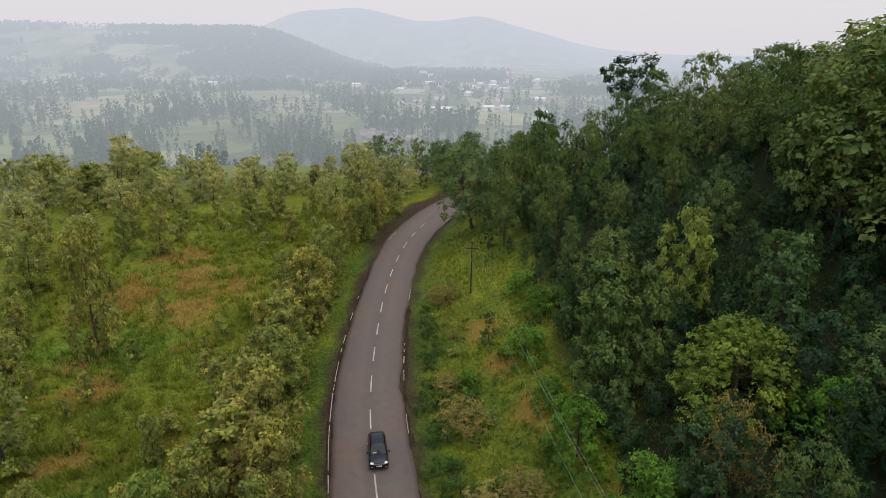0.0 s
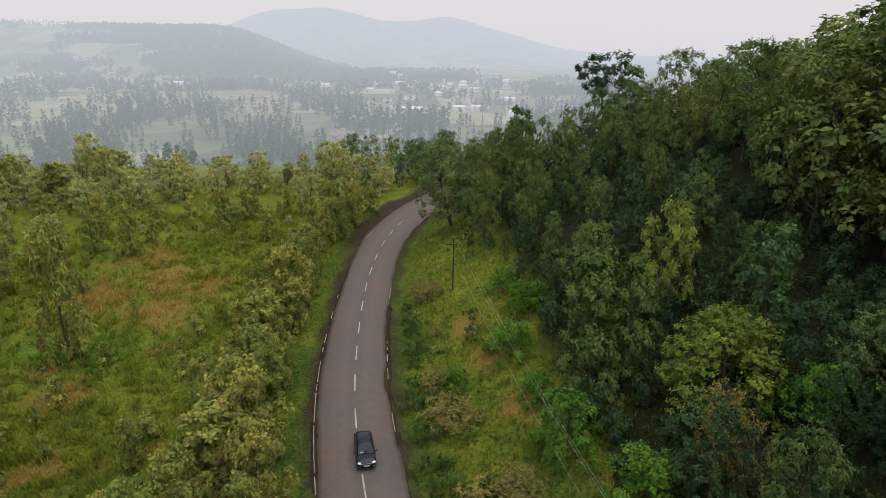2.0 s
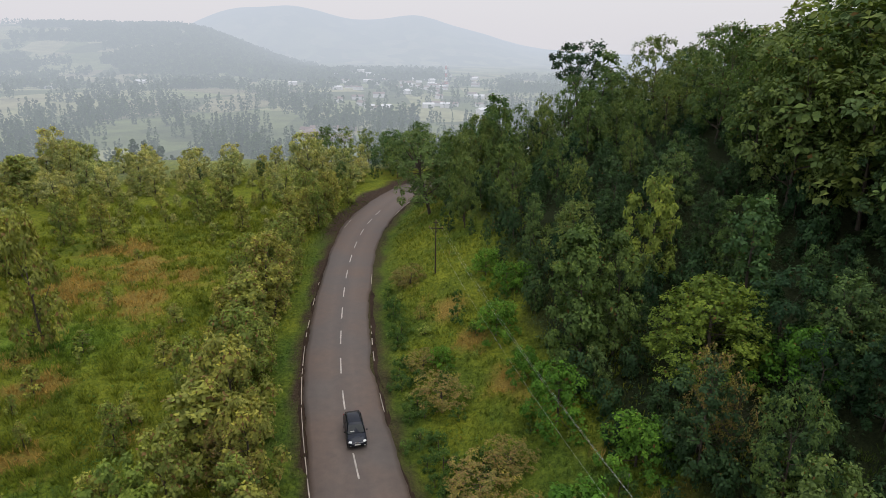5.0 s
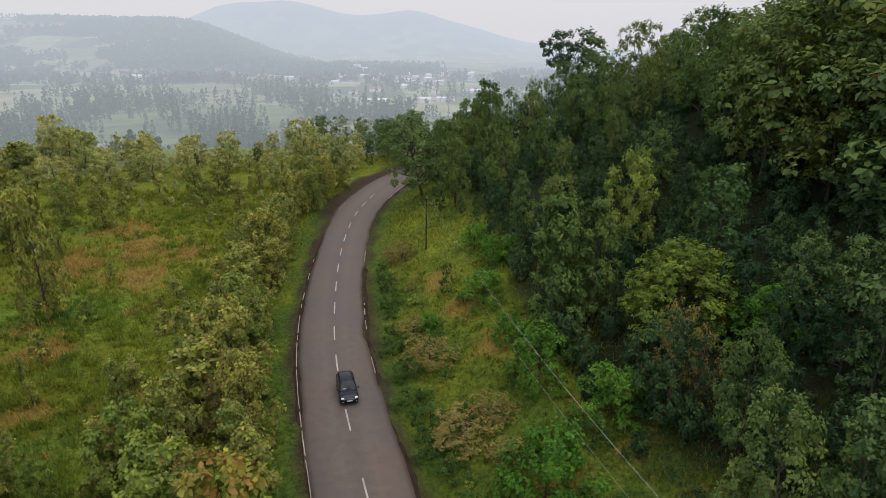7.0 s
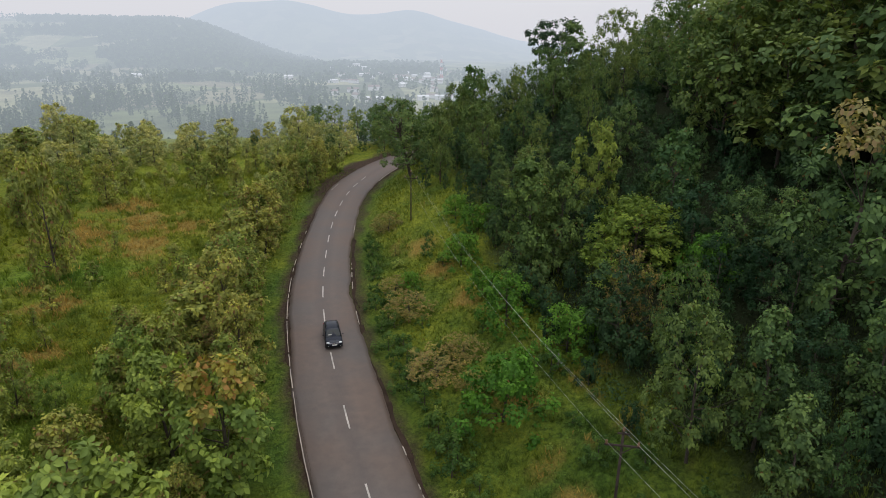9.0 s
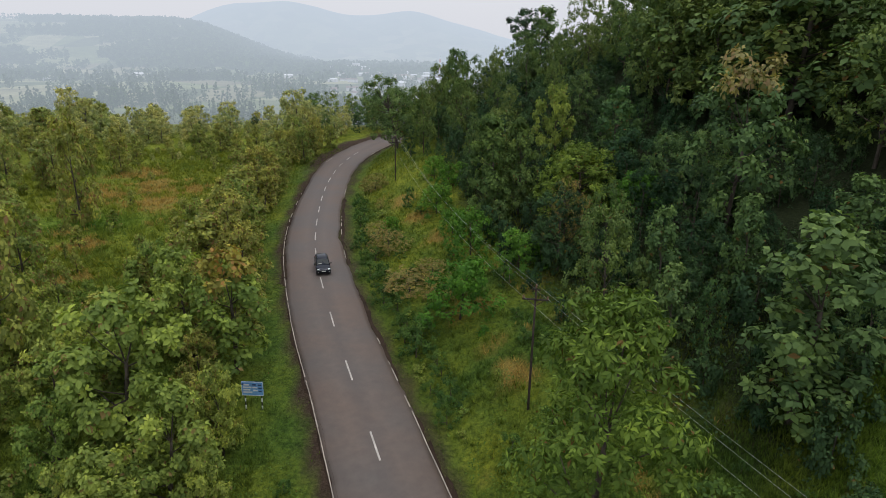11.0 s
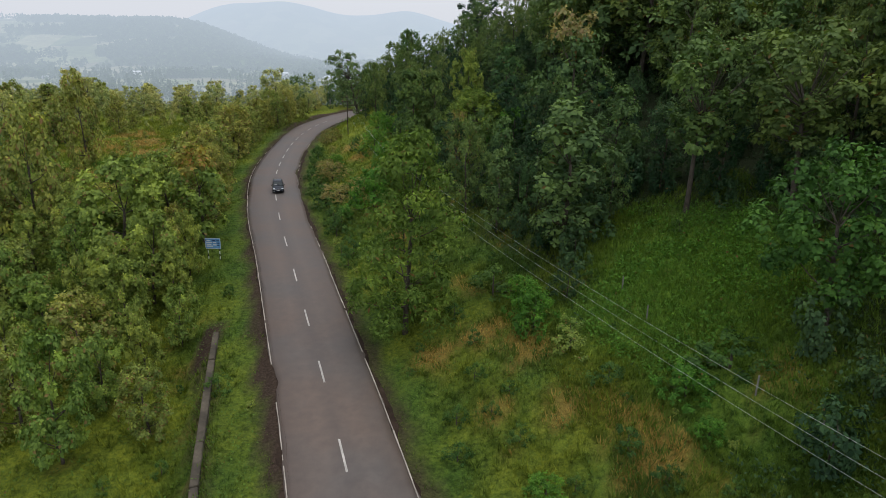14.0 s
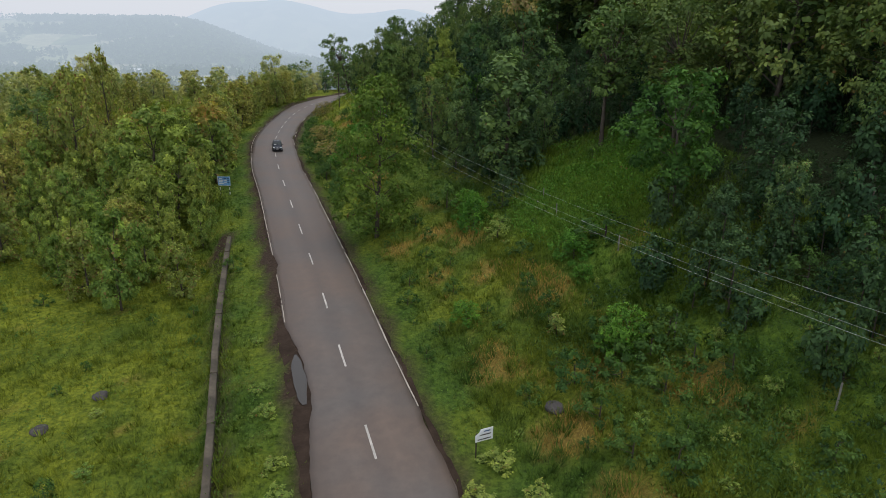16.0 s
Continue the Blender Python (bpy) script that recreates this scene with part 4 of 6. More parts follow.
for row in [("teak_a", 8.0, 96.0, 20.2, 0.8), ("dark_a", 6.4, 84.0, 14.6, 0.8), ("dark_b", 10.5, 76.0, 14.0, 0.8), ("dark_a", 11.5, 88.0, 19.5, 0.8), ("teak_a", 12.5, 57.0, 13.4, 0.75), ("teak_a", 17.2, 55.0, 16.0, 0.8),
            ("dark_a", 34.6, -21.0, 12.0, 0.9), ("dark_b", 36.5, -29.0, 10.0, 0.9), ("dark_a", 39.0, -34.0, 13.0, 1.0), ("dark_b", 37.0, -40.0, 9.0, 1.0), ("teak_a", 38.0, -22.0, 16.5, 0.9)]:
    top(*row)
for row in [("dark_a", 10.9, 67.0, 12.6, 0.8), ("teak_a", 10.2, 72.8, 12.8, 0.7), ("dark_b", 9.0, 79.0, 12.4, 0.75), ("teak_b", 8.8, 85.5, 13.4, 0.9), ("fresh", 9.0, 66.6, 8.6, 0.95), ("fresh", 10.6, 62.6, 8.2, 0.9),
            ("dark_a", 13.0, 61.0, 12.4, 0.7), ("dark_b", -14.6, 126.0, 8.0, 0.95), ("dark_a", -9.6, 139.0, 8.4, 0.9), ("brown_bush", -0.6, 72.6, 5.9, 1.1)]:
    top(*row)
leaning = top("bend", 4.8, 96.0, 19.6, 1.1)
leaning.matrix_basis = Matrix.Translation(leaning.matrix_basis.translation) @ pose(0, 0, 0, 4, -15, 0) @ Matrix.Diagonal((*leaning.matrix_basis.to_scale(), 1))
# the crest of the wood against the valley
for row in [("dark_a", 9.5, 103.0, 18.5, 0.9), ("crest_a", 6.4, 105.0, 16.5, 0.9), ("dark_b", 7.5, 111.0, 16.0, 0.9), ("crest_a", 12.5, 112.0, 21.0, 0.9), ("crest_c", 15.5, 96.0, 25.0, 0.8), ("olive_a", -37.4, 60.5, 15.6, 0.5), ("olive_a", -27.0, 22.5, 14.0, 0.6), ("crest_a", 5.6, 103.0, 15.5, 0.8), ("crest_a", 3.8, 108.0, 12.5, 0.8)]:
    top(*row)
for row in [("crest_c", 10.6, 97.0, 19.8, 1.0), ("crest_a", 15.0, 99.0, 23.7, 0.95), ("dark_a", 21.5, 98.5, 25.7, 0.9), ("crest_a", 26.5, 99.0, 27.3, 0.9), ("crest_a", 7.5, 98.0, 20.4, 0.95), ("crest_c", 13.0, 100.0, 23.0, 0.95), ("crest_a", 19.5, 102.0, 26.7, 0.9), ("teak_b", 16.4, 106.0, 25.5, 1.2), ("crest_a", 24.2, 104.0, 28.1, 0.9), ("crest_c", 28.5, 103.0, 29.1, 0.9), ("dark_a", 32.5, 104.0, 32.2, 0.9), ("crest_a", 10.2, 92.0, 19.0, 0.9),
            ("dark_a", 38.2, 105.0, 33.5, 0.9), ("crest_c", 39.1, 95.0, 35.5, 1.15), ("crest_a", 39.7, 85.0, 36.5, 1.15), ("crest_c", 39.4, 75.0, 36.8, 1.15), ("crest_a", 38.5, 65.0, 36.3, 1.15), ("crest_c", 38.4, 58.0, 35.4, 1.15), ("crest_a", 22.0, 94.0, 26.5, 0.85), ("teak_b", 30.0, 92.0, 32.7, 1.1),
            ("dark_a", 44.0, 71.0, 33.7, 1.15), ("dark_a", 43.4, 61.0, 33.8, 1.15), ("crest_c", 41.6, 52.0, 35.1, 1.15), ("dark_a", 40.6, 45.5, 33.1, 1.15), ("dark_b", 46.0, 50.0, 33.5, 1.15)]:
    top(*row)
for row in [("far_a", 50.0, 78.0, 36.5, 1.15), ("far_b", 48.0, 70.0, 36.4, 1.15), ("far_a", 47.0, 62.5, 36.5, 1.15), ("far_b", 46.0, 56.0, 35.5, 1.15), ("far_a", 45.5, 48.0, 35.0, 1.15), ("far_b", 52.0, 66.0, 36.9, 1.15), ("far_a", 54.0, 74.0, 37.1, 1.15)]:
    top(*row)
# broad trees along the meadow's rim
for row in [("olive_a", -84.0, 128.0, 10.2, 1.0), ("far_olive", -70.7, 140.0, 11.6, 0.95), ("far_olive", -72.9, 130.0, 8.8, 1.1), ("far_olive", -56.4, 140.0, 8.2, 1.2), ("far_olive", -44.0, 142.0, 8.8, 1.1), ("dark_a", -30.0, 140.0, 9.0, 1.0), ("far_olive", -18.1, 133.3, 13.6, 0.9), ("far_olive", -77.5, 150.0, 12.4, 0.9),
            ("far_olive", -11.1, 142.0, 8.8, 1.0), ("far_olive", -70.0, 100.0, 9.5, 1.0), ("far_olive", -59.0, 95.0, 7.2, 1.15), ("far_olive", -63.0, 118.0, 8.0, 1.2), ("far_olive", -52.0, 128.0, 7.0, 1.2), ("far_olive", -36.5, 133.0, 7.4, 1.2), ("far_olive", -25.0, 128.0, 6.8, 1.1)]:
    top(*row)
# the rest of the wood on the hill
WOODS = ["dark_a", "dark_b", "dark_a", "teak_b", "dark_b", "teak_a"]
CREST = ["crest_a", "crest_c", "crest_a", "teak_a", "dark_a"]
CLEARING = lambda x, y: ((x - 31.5) / 8) ** 2 + ((y + 2.5) / 11) ** 2 < 1
fill((8, 44, 82, 116), 5.0, CREST, lambda x, y, d: d > 12, 0.75, 1.05, 1, broad=1.2)
fill((10, 44, 45, 82), 5.0, ["dark_a", "crest_a", "dark_b", "teak_a", "dark_a", "crest_c"], lambda x, y, d: d > (19 if y < 75 else 12), 0.7, 1.05, 18, broad=1.2)
fill((10, 44, -46, 45), 5.2, WOODS, lambda x, y, d: d > (26 if y < -15 else 22 if y < 25 else 19) and not CLEARING(x, y), 0.72, 1.18, 14, broad=1.05)
fill((43, 66, 56, 126), 5.8, ["far_a", "far_b", "far_b", "far_a"], lambda x, y, d: d > 30, 0.68, 0.88, 4, broad=1.2)
fill((42, 78, -20, 56), 5.8, ["far_a", "crest_c", "far_b", "crest_a"], lambda x, y, d: d > 30, 1.25, 1.6, 45, broad=1.2)
fill((62, 106, 28, 125), 6.4, ["far_a", "far_b", "far_b"], lambda x, y, d: d > 30, 0.8, 1.1, 46, broad=1.2)
GROVE = list(SPOTS)
SPOTS[:] = [(x, y, 1.0) for x, y, _ in GROVE]
# dark bushes added between the trees, so the gaps look deeply shaded
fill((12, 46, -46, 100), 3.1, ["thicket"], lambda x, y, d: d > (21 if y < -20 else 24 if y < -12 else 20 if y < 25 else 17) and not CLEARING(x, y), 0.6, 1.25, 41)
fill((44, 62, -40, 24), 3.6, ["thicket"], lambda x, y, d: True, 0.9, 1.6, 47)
SPOTS[:] = GROVE
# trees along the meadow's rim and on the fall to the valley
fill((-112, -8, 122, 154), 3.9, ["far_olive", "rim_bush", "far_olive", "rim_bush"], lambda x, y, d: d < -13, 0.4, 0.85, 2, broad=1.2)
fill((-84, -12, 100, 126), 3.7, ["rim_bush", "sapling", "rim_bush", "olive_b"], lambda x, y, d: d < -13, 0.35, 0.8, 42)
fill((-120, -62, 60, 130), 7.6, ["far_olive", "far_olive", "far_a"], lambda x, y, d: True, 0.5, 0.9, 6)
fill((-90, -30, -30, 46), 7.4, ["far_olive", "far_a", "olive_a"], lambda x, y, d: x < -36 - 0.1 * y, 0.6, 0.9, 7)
fill((-20, 34, 134, 175), 5.5, ["far_a", "dark_a", "far_b"], lambda x, y, d: abs(d) > 7, 0.5, 0.8, 8)
fill((-20, -8, 30, 118), 3.4, ["olive_a", "olive_b", "olive_a"], lambda x, y, d: -12.8 < d < -7.4, 0.55, 0.9, 9)
# the thicket left of the low wall
fill((-38, -6, -13, 34), 3.7, ["green_a", "olive_a", "green_a"], lambda x, y, d: d < -9.5 and y > -10 - 0.5 * (x + 9), 0.45, 0.8, 13)
# low growth on the near slope
for row in [("fresh", 25.8, -25.6, 0.6, 0.9), ("fresh", 26.8, -24.6, 0.7, 1.0), ("fresh", 27.0, -12.6, 0.62, 1.25), ("fresh", 26.6, -16.1, 0.35, 1.1), ("fresh", 17.5, -17.0, 0.4, 1.3), ("fresh", 20.0, 0.6, 0.75, 0.9), ("fresh", 20.2, -2.4, 0.8, 0.95), ("shrub", 21.9, -6.0, 1.5, 1.0),
            ("shrub", 22.4, -4.2, 1.3, 1.0), ("dark_shrub", 18.3, 3.9, 1.5, 1.1), ("sapling", 23.1, -21.7, 0.6, 1.2), ("shrub", 17.0, -32.6, 0.8, 1.5), ("shrub", 15.6, -35.0, 0.8, 1.4), ("shrub", 18.6, -35.2, 0.7, 1.4), ("dark_shrub", 29.5, -12.5, 0.8, 1.4), ("dark_shrub", 23.3, -9.8, 0.5, 1.2)]:
    put(*row[:3], row[3], row[3] * row[4])
fill((22, 42, -50, -24), 1.9, ["dark_shrub", "dark_shrub", "shrub", "dark_shrub"], lambda x, y, d: d > 12.5 - 0.28 * (y + 36), 0.45, 0.85, 15)
fill((9, 32, -46, 8), 2.1, ["dark_shrub", "shrub", "low_weed", "low_weed", "dark_shrub"], lambda x, y, d: 5.5 < d < 21, 0.22, 0.55, 16)
fill((24, 40, -14, 9), 2.6, ["shrub", "low_weed", "dark_shrub"], lambda x, y, d: CLEARING(x, y), 0.25, 0.55, 44)
# young trees scattered in the meadow
fill((-62, -19, 28, 116), 5.6, ["sapling", "sapling", "sapling", "olive_b"], lambda x, y, d: d < -13 and ((x + 33) / 13) ** 2 + ((y - 78) / 16) ** 2 > 1, 0.35, 1.0, 17)
# the overgrown ditch and rough growth on the bank beside the road
fill((-6, 14, 14, 76), 1.35, ["dark_shrub", "dark_shrub", "shrub"], lambda x, y, d: 5.3 < d < 6.9, 0.4, 0.8, 43)
fill((-4, 26, -8, 66), 2.8, ["dark_shrub", "low_weed", "shrub", "dark_shrub"], lambda x, y, d: 5.8 < d < 18, 0.3, 0.75, 19)
# shrubs
fill((-2, 30, -44, 80), 5.6, ["shrub", "shrub", "shrub", "fresh"], lambda x, y, d: 7 < d < 22, 0.35, 0.7, 10)
fill((-60, -6, 10, 120), 8.0, ["shrub", "sapling", "shrub"], lambda x, y, d: d < -10, 0.4, 0.9, 11)
fill((-26, 6, -46, 12), 2.9, ["shrub", "low_weed", "dark_shrub", "low_weed"], lambda x, y, d: d < -5 and abs(d + 8.6) > 1.2, 0.2, 0.5, 12)
for x, y, s in [(3.4, -24.6, 0.6), (4.2, -27.2, 0.75), (5.4, -31.6, 0.7), (6.0, -34.0, 0.8), (2.2, -18.4, 0.5), (-6.4, -24.5, 0.5), (-4.8, -30.0, 0.6)]:
    put("shrub", x, y, s * 0.8, s * 1.2)


# ---- grass and weeds ----
def tufts(name, count, region, seed, tall, wide, blades, mat, label, test=None, loose=0.16):
    """Clumps of bent blades over a stretch of land, as one mesh."""
    rng = np.random.default_rng(seed)
    x0, x1, y0, y1 = region
    x, y = rng.uniform(x0, x1, count), rng.uniform(y0, y1, count)
    d, _ = from_road(x, y)
    keep = (np.abs(d) > 4.0 + 0.5 * rng.uniform(-1, 1, count)) & (rng.uniform(0, 1, count) < 0.55 + 0.45 * wobble(x, y, 6.0, seed))
    keep &= ((x + 4.6) / 1.0) ** 2 + ((y - 2.6) / 3.8) ** 2 > rng.uniform(0.6, 1.4, count)
    if test is not None:
        keep &= test(x, y, d)
    x, y, d = x[keep], y[keep], d[keep]
    z = land(x, y)
    n = len(x) * blades
    bx, by, bz = np.repeat(x, blades), np.repeat(y, blades), np.repeat(z, blades)
    near = np.repeat(smooth(np.abs(d), 4.5, 8.0), blades)
    a = rng.uniform(0, 2 * np.pi, n)
    h = tall * rng.uniform(0.45, 1.25, n) * (0.35 + 0.65 * near)
    w = wide * rng.uniform(0.6, 1.4, n)
    r = rng.uniform(0, loose, n)
    base = np.stack([bx + r * np.cos(a), by + r * np.sin(a), bz - 0.04], 1)
    out = np.stack([np.cos(a), np.sin(a), 0 * a], 1)
    side = np.stack([-np.sin(a), np.cos(a), 0 * a], 1) * w[:, None] / 2
    tip = base + out * (h * 0.55)[:, None] + np.array([0, 0, 1]) * (h * 0.9)[:, None]
    v = np.stack([base - side, base + side, tip + side * 0.35, tip - side * 0.35], 1).reshape(-1, 3)
    f = np.arange(n)[:, None] * 4 + np.array([[0, 1, 2, 3]])
    me = fast_mesh(name, v, f, mat)
    for title, values in (("yellowed", yellowed(x, y, d)), ("lush", rank(x, y, d))):
        a = me.attributes.new(title, "FLOAT", "POINT")
        a.data.foreach_set("value", np.repeat(values, 4 * blades).astype(np.float32))
    return tagged(new(name, me), label, "grass", kind="stuff")


def blade_material(name, straw=None):
    m, n, l, p = material(name)
    geo = n.new("ShaderNodeNewGeometry")
    pos = geo.outputs["Position"]
    if straw is None:
        c = grass_colour(n, l, pos)[0].outputs["Result"]
    else:
        c = ramp_node(n, l, noise_node(n, l, 0.6, 4, 0.6, pos).outputs["Fac"], [(0.35, straw[0]), (0.65, straw[1])]).outputs["Color"]
    s = ramp_node(n, l, geo.outputs["Random Per Island"], [(0.0, (0.92, 0.92, 0.92)), (1.0, (1.40, 1.36, 1.28))])
    e = mix_node(n, l, 1.0, c, s.outputs["Color"], "MULTIPLY")
    l.new(e.outputs["Result"], p.inputs["Base Color"])
    p.inputs["Roughness"].default_value, p.inputs["Specular IOR Level"].default_value = 0.6, 0.2
    tr = n.new("ShaderNodeBsdfTranslucent")
    l.new(e.outputs["Result"], tr.inputs["Color"])
    mixed = n.new("ShaderNodeMixShader")
    mixed.inputs[0].default_value = 0.45
    l.new(p.outputs[0], mixed.inputs[1])
    l.new(tr.outputs[0], mixed.inputs[2])
    l.new(mixed.outputs[0], n["Material Output"].inputs["Surface"])
    return m


GRASS = blade_material("long_grass")
STRAW = blade_material("dry_grass", ((0.26, 0.180, 0.05), (0.45, 0.320, 0.085)))
PATCH = lambda x, y: dried(x, y, 0 * x) > 0.5
DENSE = lambda x, y, d: (np.abs(d) < 34) & ~PATCH(x, y)
tufts("grass", 60000, (-30, 34, -46, 30), 21, 0.42, 0.05, 4, GRASS, "long green meadow grass with yellowing patches", DENSE)
tufts("grass", 24000, (-50, 22, 30, 72), 22, 0.45, 0.08, 3, GRASS, "long green meadow grass with yellowing patches", DENSE)
tufts("grass", 22000, (-60, 16, 72, 118), 24, 0.45, 0.09, 3, GRASS, "long green meadow grass with yellowing patches", DENSE)
IN_PATCH = lambda x, y, d: dried(x, y, d) > 0.15 + 0.75 * np.random.default_rng(len(x)).uniform(0, 1, len(x))
tufts("dry_grass", 16000, (-2, 22, 6, 80), 23, 0.45, 0.07, 4, STRAW, "straw-brown dry grass in patches", IN_PATCH)


def weeds(name, count, region, seed, leaf, mat, label, test):
    """Low broad-leaved plants, a few leaves each, as one mesh."""
    rng = np.random.default_rng(seed)
    x0, x1, y0, y1 = region
    x, y = rng.uniform(x0, x1, count), rng.uniform(y0, y1, count)
    d, _ = from_road(x, y)
    keep = test(x, y, d) & (rng.uniform(0, 1, count) < 0.5 + 0.7 * wobble(x, y, 7.0, seed))
    x, y = x[keep], y[keep]
    z = land(x, y)
    k = 9
    c = np.repeat(np.stack([x, y, z], 1), k, 0)
    off = rng.normal(0, 1, c.shape) * (0.28, 0.28, 0.1)
    off[:, 2] = np.abs(rng.uniform(0.1, 0.75, len(c))) * np.repeat(rng.uniform(0.5, 1.2, len(x)), k)
    outs = off / (np.linalg.norm(off, axis=1)[:, None] + 1e-6) + rng.normal(0, 0.3, c.shape)
    outs[:, 2] -= 0.35
    tone = np.repeat(rng.uniform(0.2, 0.7, len(x)), k)
    return tagged(new(name, leaves_mesh(name, c + off, outs, np.array([0, 0, 1.0]) + 0 * c, leaf, mat, rng, 0.62, tone, True)), label, "weeds", kind="stuff")


weeds("weeds", 7000, (-30, 30, -46, 40), 31, 0.15, LEAF_HERB, "broad-leaved green weeds among the grass", lambda x, y, d: (np.abs(d) > 5) & (d > -30) & (d < 16))
weeds("weeds", 2600, (22, 41, -16, 10), 33, 0.26, LEAF_FRESH, "bright green broad-leaved herbs in the clearing", lambda x, y, d: (((x - 31.5) / 8) ** 2 + ((y + 2.5) / 11) ** 2 < 1) & (wobble(x, y, 4.0, 21) > -0.15))
weeds("weeds", 3500, (-62, 20, 30, 125), 32, 0.22, LEAF_HERB, "broad-leaved green weeds among the grass", lambda x, y, d: (np.abs(d) > 6) & (d > -45) & (d < 15))
weeds("weeds", 2600, (16, 40, -50, -18), 34, 0.13, LEAF_RANK, "rank green weeds at the foot of the wood", lambda x, y, d: d > 13)
# dark leaves cover the wood's floor in place of shade
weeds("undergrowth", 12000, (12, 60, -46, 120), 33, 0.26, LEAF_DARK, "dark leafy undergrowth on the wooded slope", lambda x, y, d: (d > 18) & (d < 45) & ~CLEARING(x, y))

weeds("weeds", 5000, (22, 41, -14, 10), 35, 0.15, LEAF_FRESH, "bright green weeds in the clearing", lambda x, y, d: CLEARING(x, y))
weeds("weeds", 4000, (20, 44, -50, -22), 36, 0.17, LEAF_RANK, "rank green weeds at the foot of the wood", lambda x, y, d: d > 16 - 0.25 * (y + 36))
tufts("grass", 26000, (18, 42, -24, 10), 25, 0.55, 0.06, 4, GRASS, "long bright green grass in the clearing", lambda x, y, d: d > 14)
TUSSOCK = "rounded tussocks of long grass in the meadow"
tufts("grass_tussocks", 2600, (-52, -10, 28, 72), 26, 0.75, 0.10, 16, GRASS, TUSSOCK, lambda x, y, d: (d < -9) & ~PATCH(x, y), 0.5)
tufts("grass_tussocks", 2400, (-60, -10, 72, 118), 27, 0.75, 0.12, 14, GRASS, TUSSOCK, lambda x, y, d: (d < -9) & ~PATCH(x, y), 0.55)
tufts("grass_tussocks", 2600, (-24, 30, -44, 28), 28, 0.60, 0.07, 18, GRASS, "rounded tussocks of long grass on the slope", lambda x, y, d: (np.abs(d) > 6) & (np.abs(d) < 24), 0.4)
tufts("dry_grass", 22000, (-54, -19, 36, 100), 29, 0.5, 0.11, 4, STRAW, "straw-brown dry grass in patches", IN_PATCH)
tufts("grass_tussocks", 2200, (14, 40, -46, -16), 30, 0.7, 0.06, 20, GRASS, "rounded tussocks of long grass on the slope", lambda x, y, d: (d > 7) & (d < 26), 0.4)
tufts("dry_grass", 9000, (12, 36, -46, 6), 31, 0.45, 0.06, 6, STRAW, "straw-brown dry grass in patches", IN_PATCH, 0.3)


# ---- the valley: fields, woods, villages ----
def clumps(name, x, y, tall, wide, quads, mat, label, seed):
    """Far trees as one mesh: each an uneven column of small leafy planes."""
    rng = np.random.default_rng(seed)
    z = land(x, y)
    n = len(x) * quads
    t = rng.uniform(0.05, 1, n)
    h, w = np.repeat(tall, quads), np.repeat(wide, quads)
    a = rng.uniform(0, 6.283, n)
    r = w * np.sqrt(rng.uniform(0, 1, n)) * np.sqrt(np.clip(1.05 - (1.6 * t - 0.6) ** 2, 0.05, 1))
    c = np.stack([np.repeat(x, quads) + r * np.cos(a), np.repeat(y, quads) + r * np.sin(a), np.repeat(z, quads) + t * h], 1)
    u = rng.normal(0, 1, (n, 3))
    u /= np.linalg.norm(u, axis=1)[:, None]
    v = np.cross(u, rng.normal(0, 1, (n, 3)))
    v /= np.linalg.norm(v, axis=1)[:, None]
    s = ((0.38 * w * rng.uniform(0.6, 1.3, n) + 0.028 * h) * (24 / quads) ** 0.35)[:, None]
    pts = np.stack([c - u * s, c - v * s, c + u * s, c + v * s], 1).reshape(-1, 3)
    k = np.arange(n)[:, None] * 4
    return tagged(new(name, fast_mesh(name, pts, k + np.array([[0, 1, 2, 3]]), mat)), label, "woods", kind="stuff")


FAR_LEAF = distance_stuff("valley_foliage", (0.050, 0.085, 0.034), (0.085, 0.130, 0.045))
rng = np.random.default_rng(77)


def valley_spots(count, y0, y1, left, right, thick, scale, seed):
    y = y0 + (y1 - y0) * rng.uniform(0, 1, count) ** 1.3
    x = y * rng.uniform(left, right, count)
    keep = wobble(x, y, scale, seed) + 0.45 * wobble(x, y, scale * 0.3, seed + 2) > thick
    village = (x / y > -0.09) & (x / y < 0.18) & (y > 740)
    keep &= ~village | (rng.uniform(0, 1, count) < 0.4)
    return x[keep], y[keep]


x, y = valley_spots(1300, 225, 340, -0.95, 0.45, 0.34, 40, 9)
clumps("valley_trees", x, y, rng.uniform(7, 15, len(x)), rng.uniform(1.2, 2.6, len(x)), 170, FAR_LEAF, "slender dark trees among misty fields", 46)
x, y = valley_spots(3600, 340, 620, -0.95, 0.45, 0.30, 40, 3)
clumps("valley_trees", x, y, rng.uniform(8, 19, len(x)), rng.uniform(1.1, 2.4, len(x)), 80, FAR_LEAF, "slender dark trees among misty fields", 41)
x, y = valley_spots(5200, 600, 1150, -0.95, 0.40, 0.24, 70, 5)
clumps("valley_trees", x, y, rng.uniform(9, 22, len(x)), rng.uniform(1.6, 3.2, len(x)), 30, FAR_LEAF, "rows of dark trees across the misty valley", 42)
x, y = valley_spots(6000, 1100, 1700, -0.95, 0.40, 0.2, 90, 7)
clumps("valley_trees", x, y, rng.uniform(8, 18, len(x)), rng.uniform(3, 6, len(x)), 9, FAR_LEAF, "rows of dark trees across the misty valley", 45)
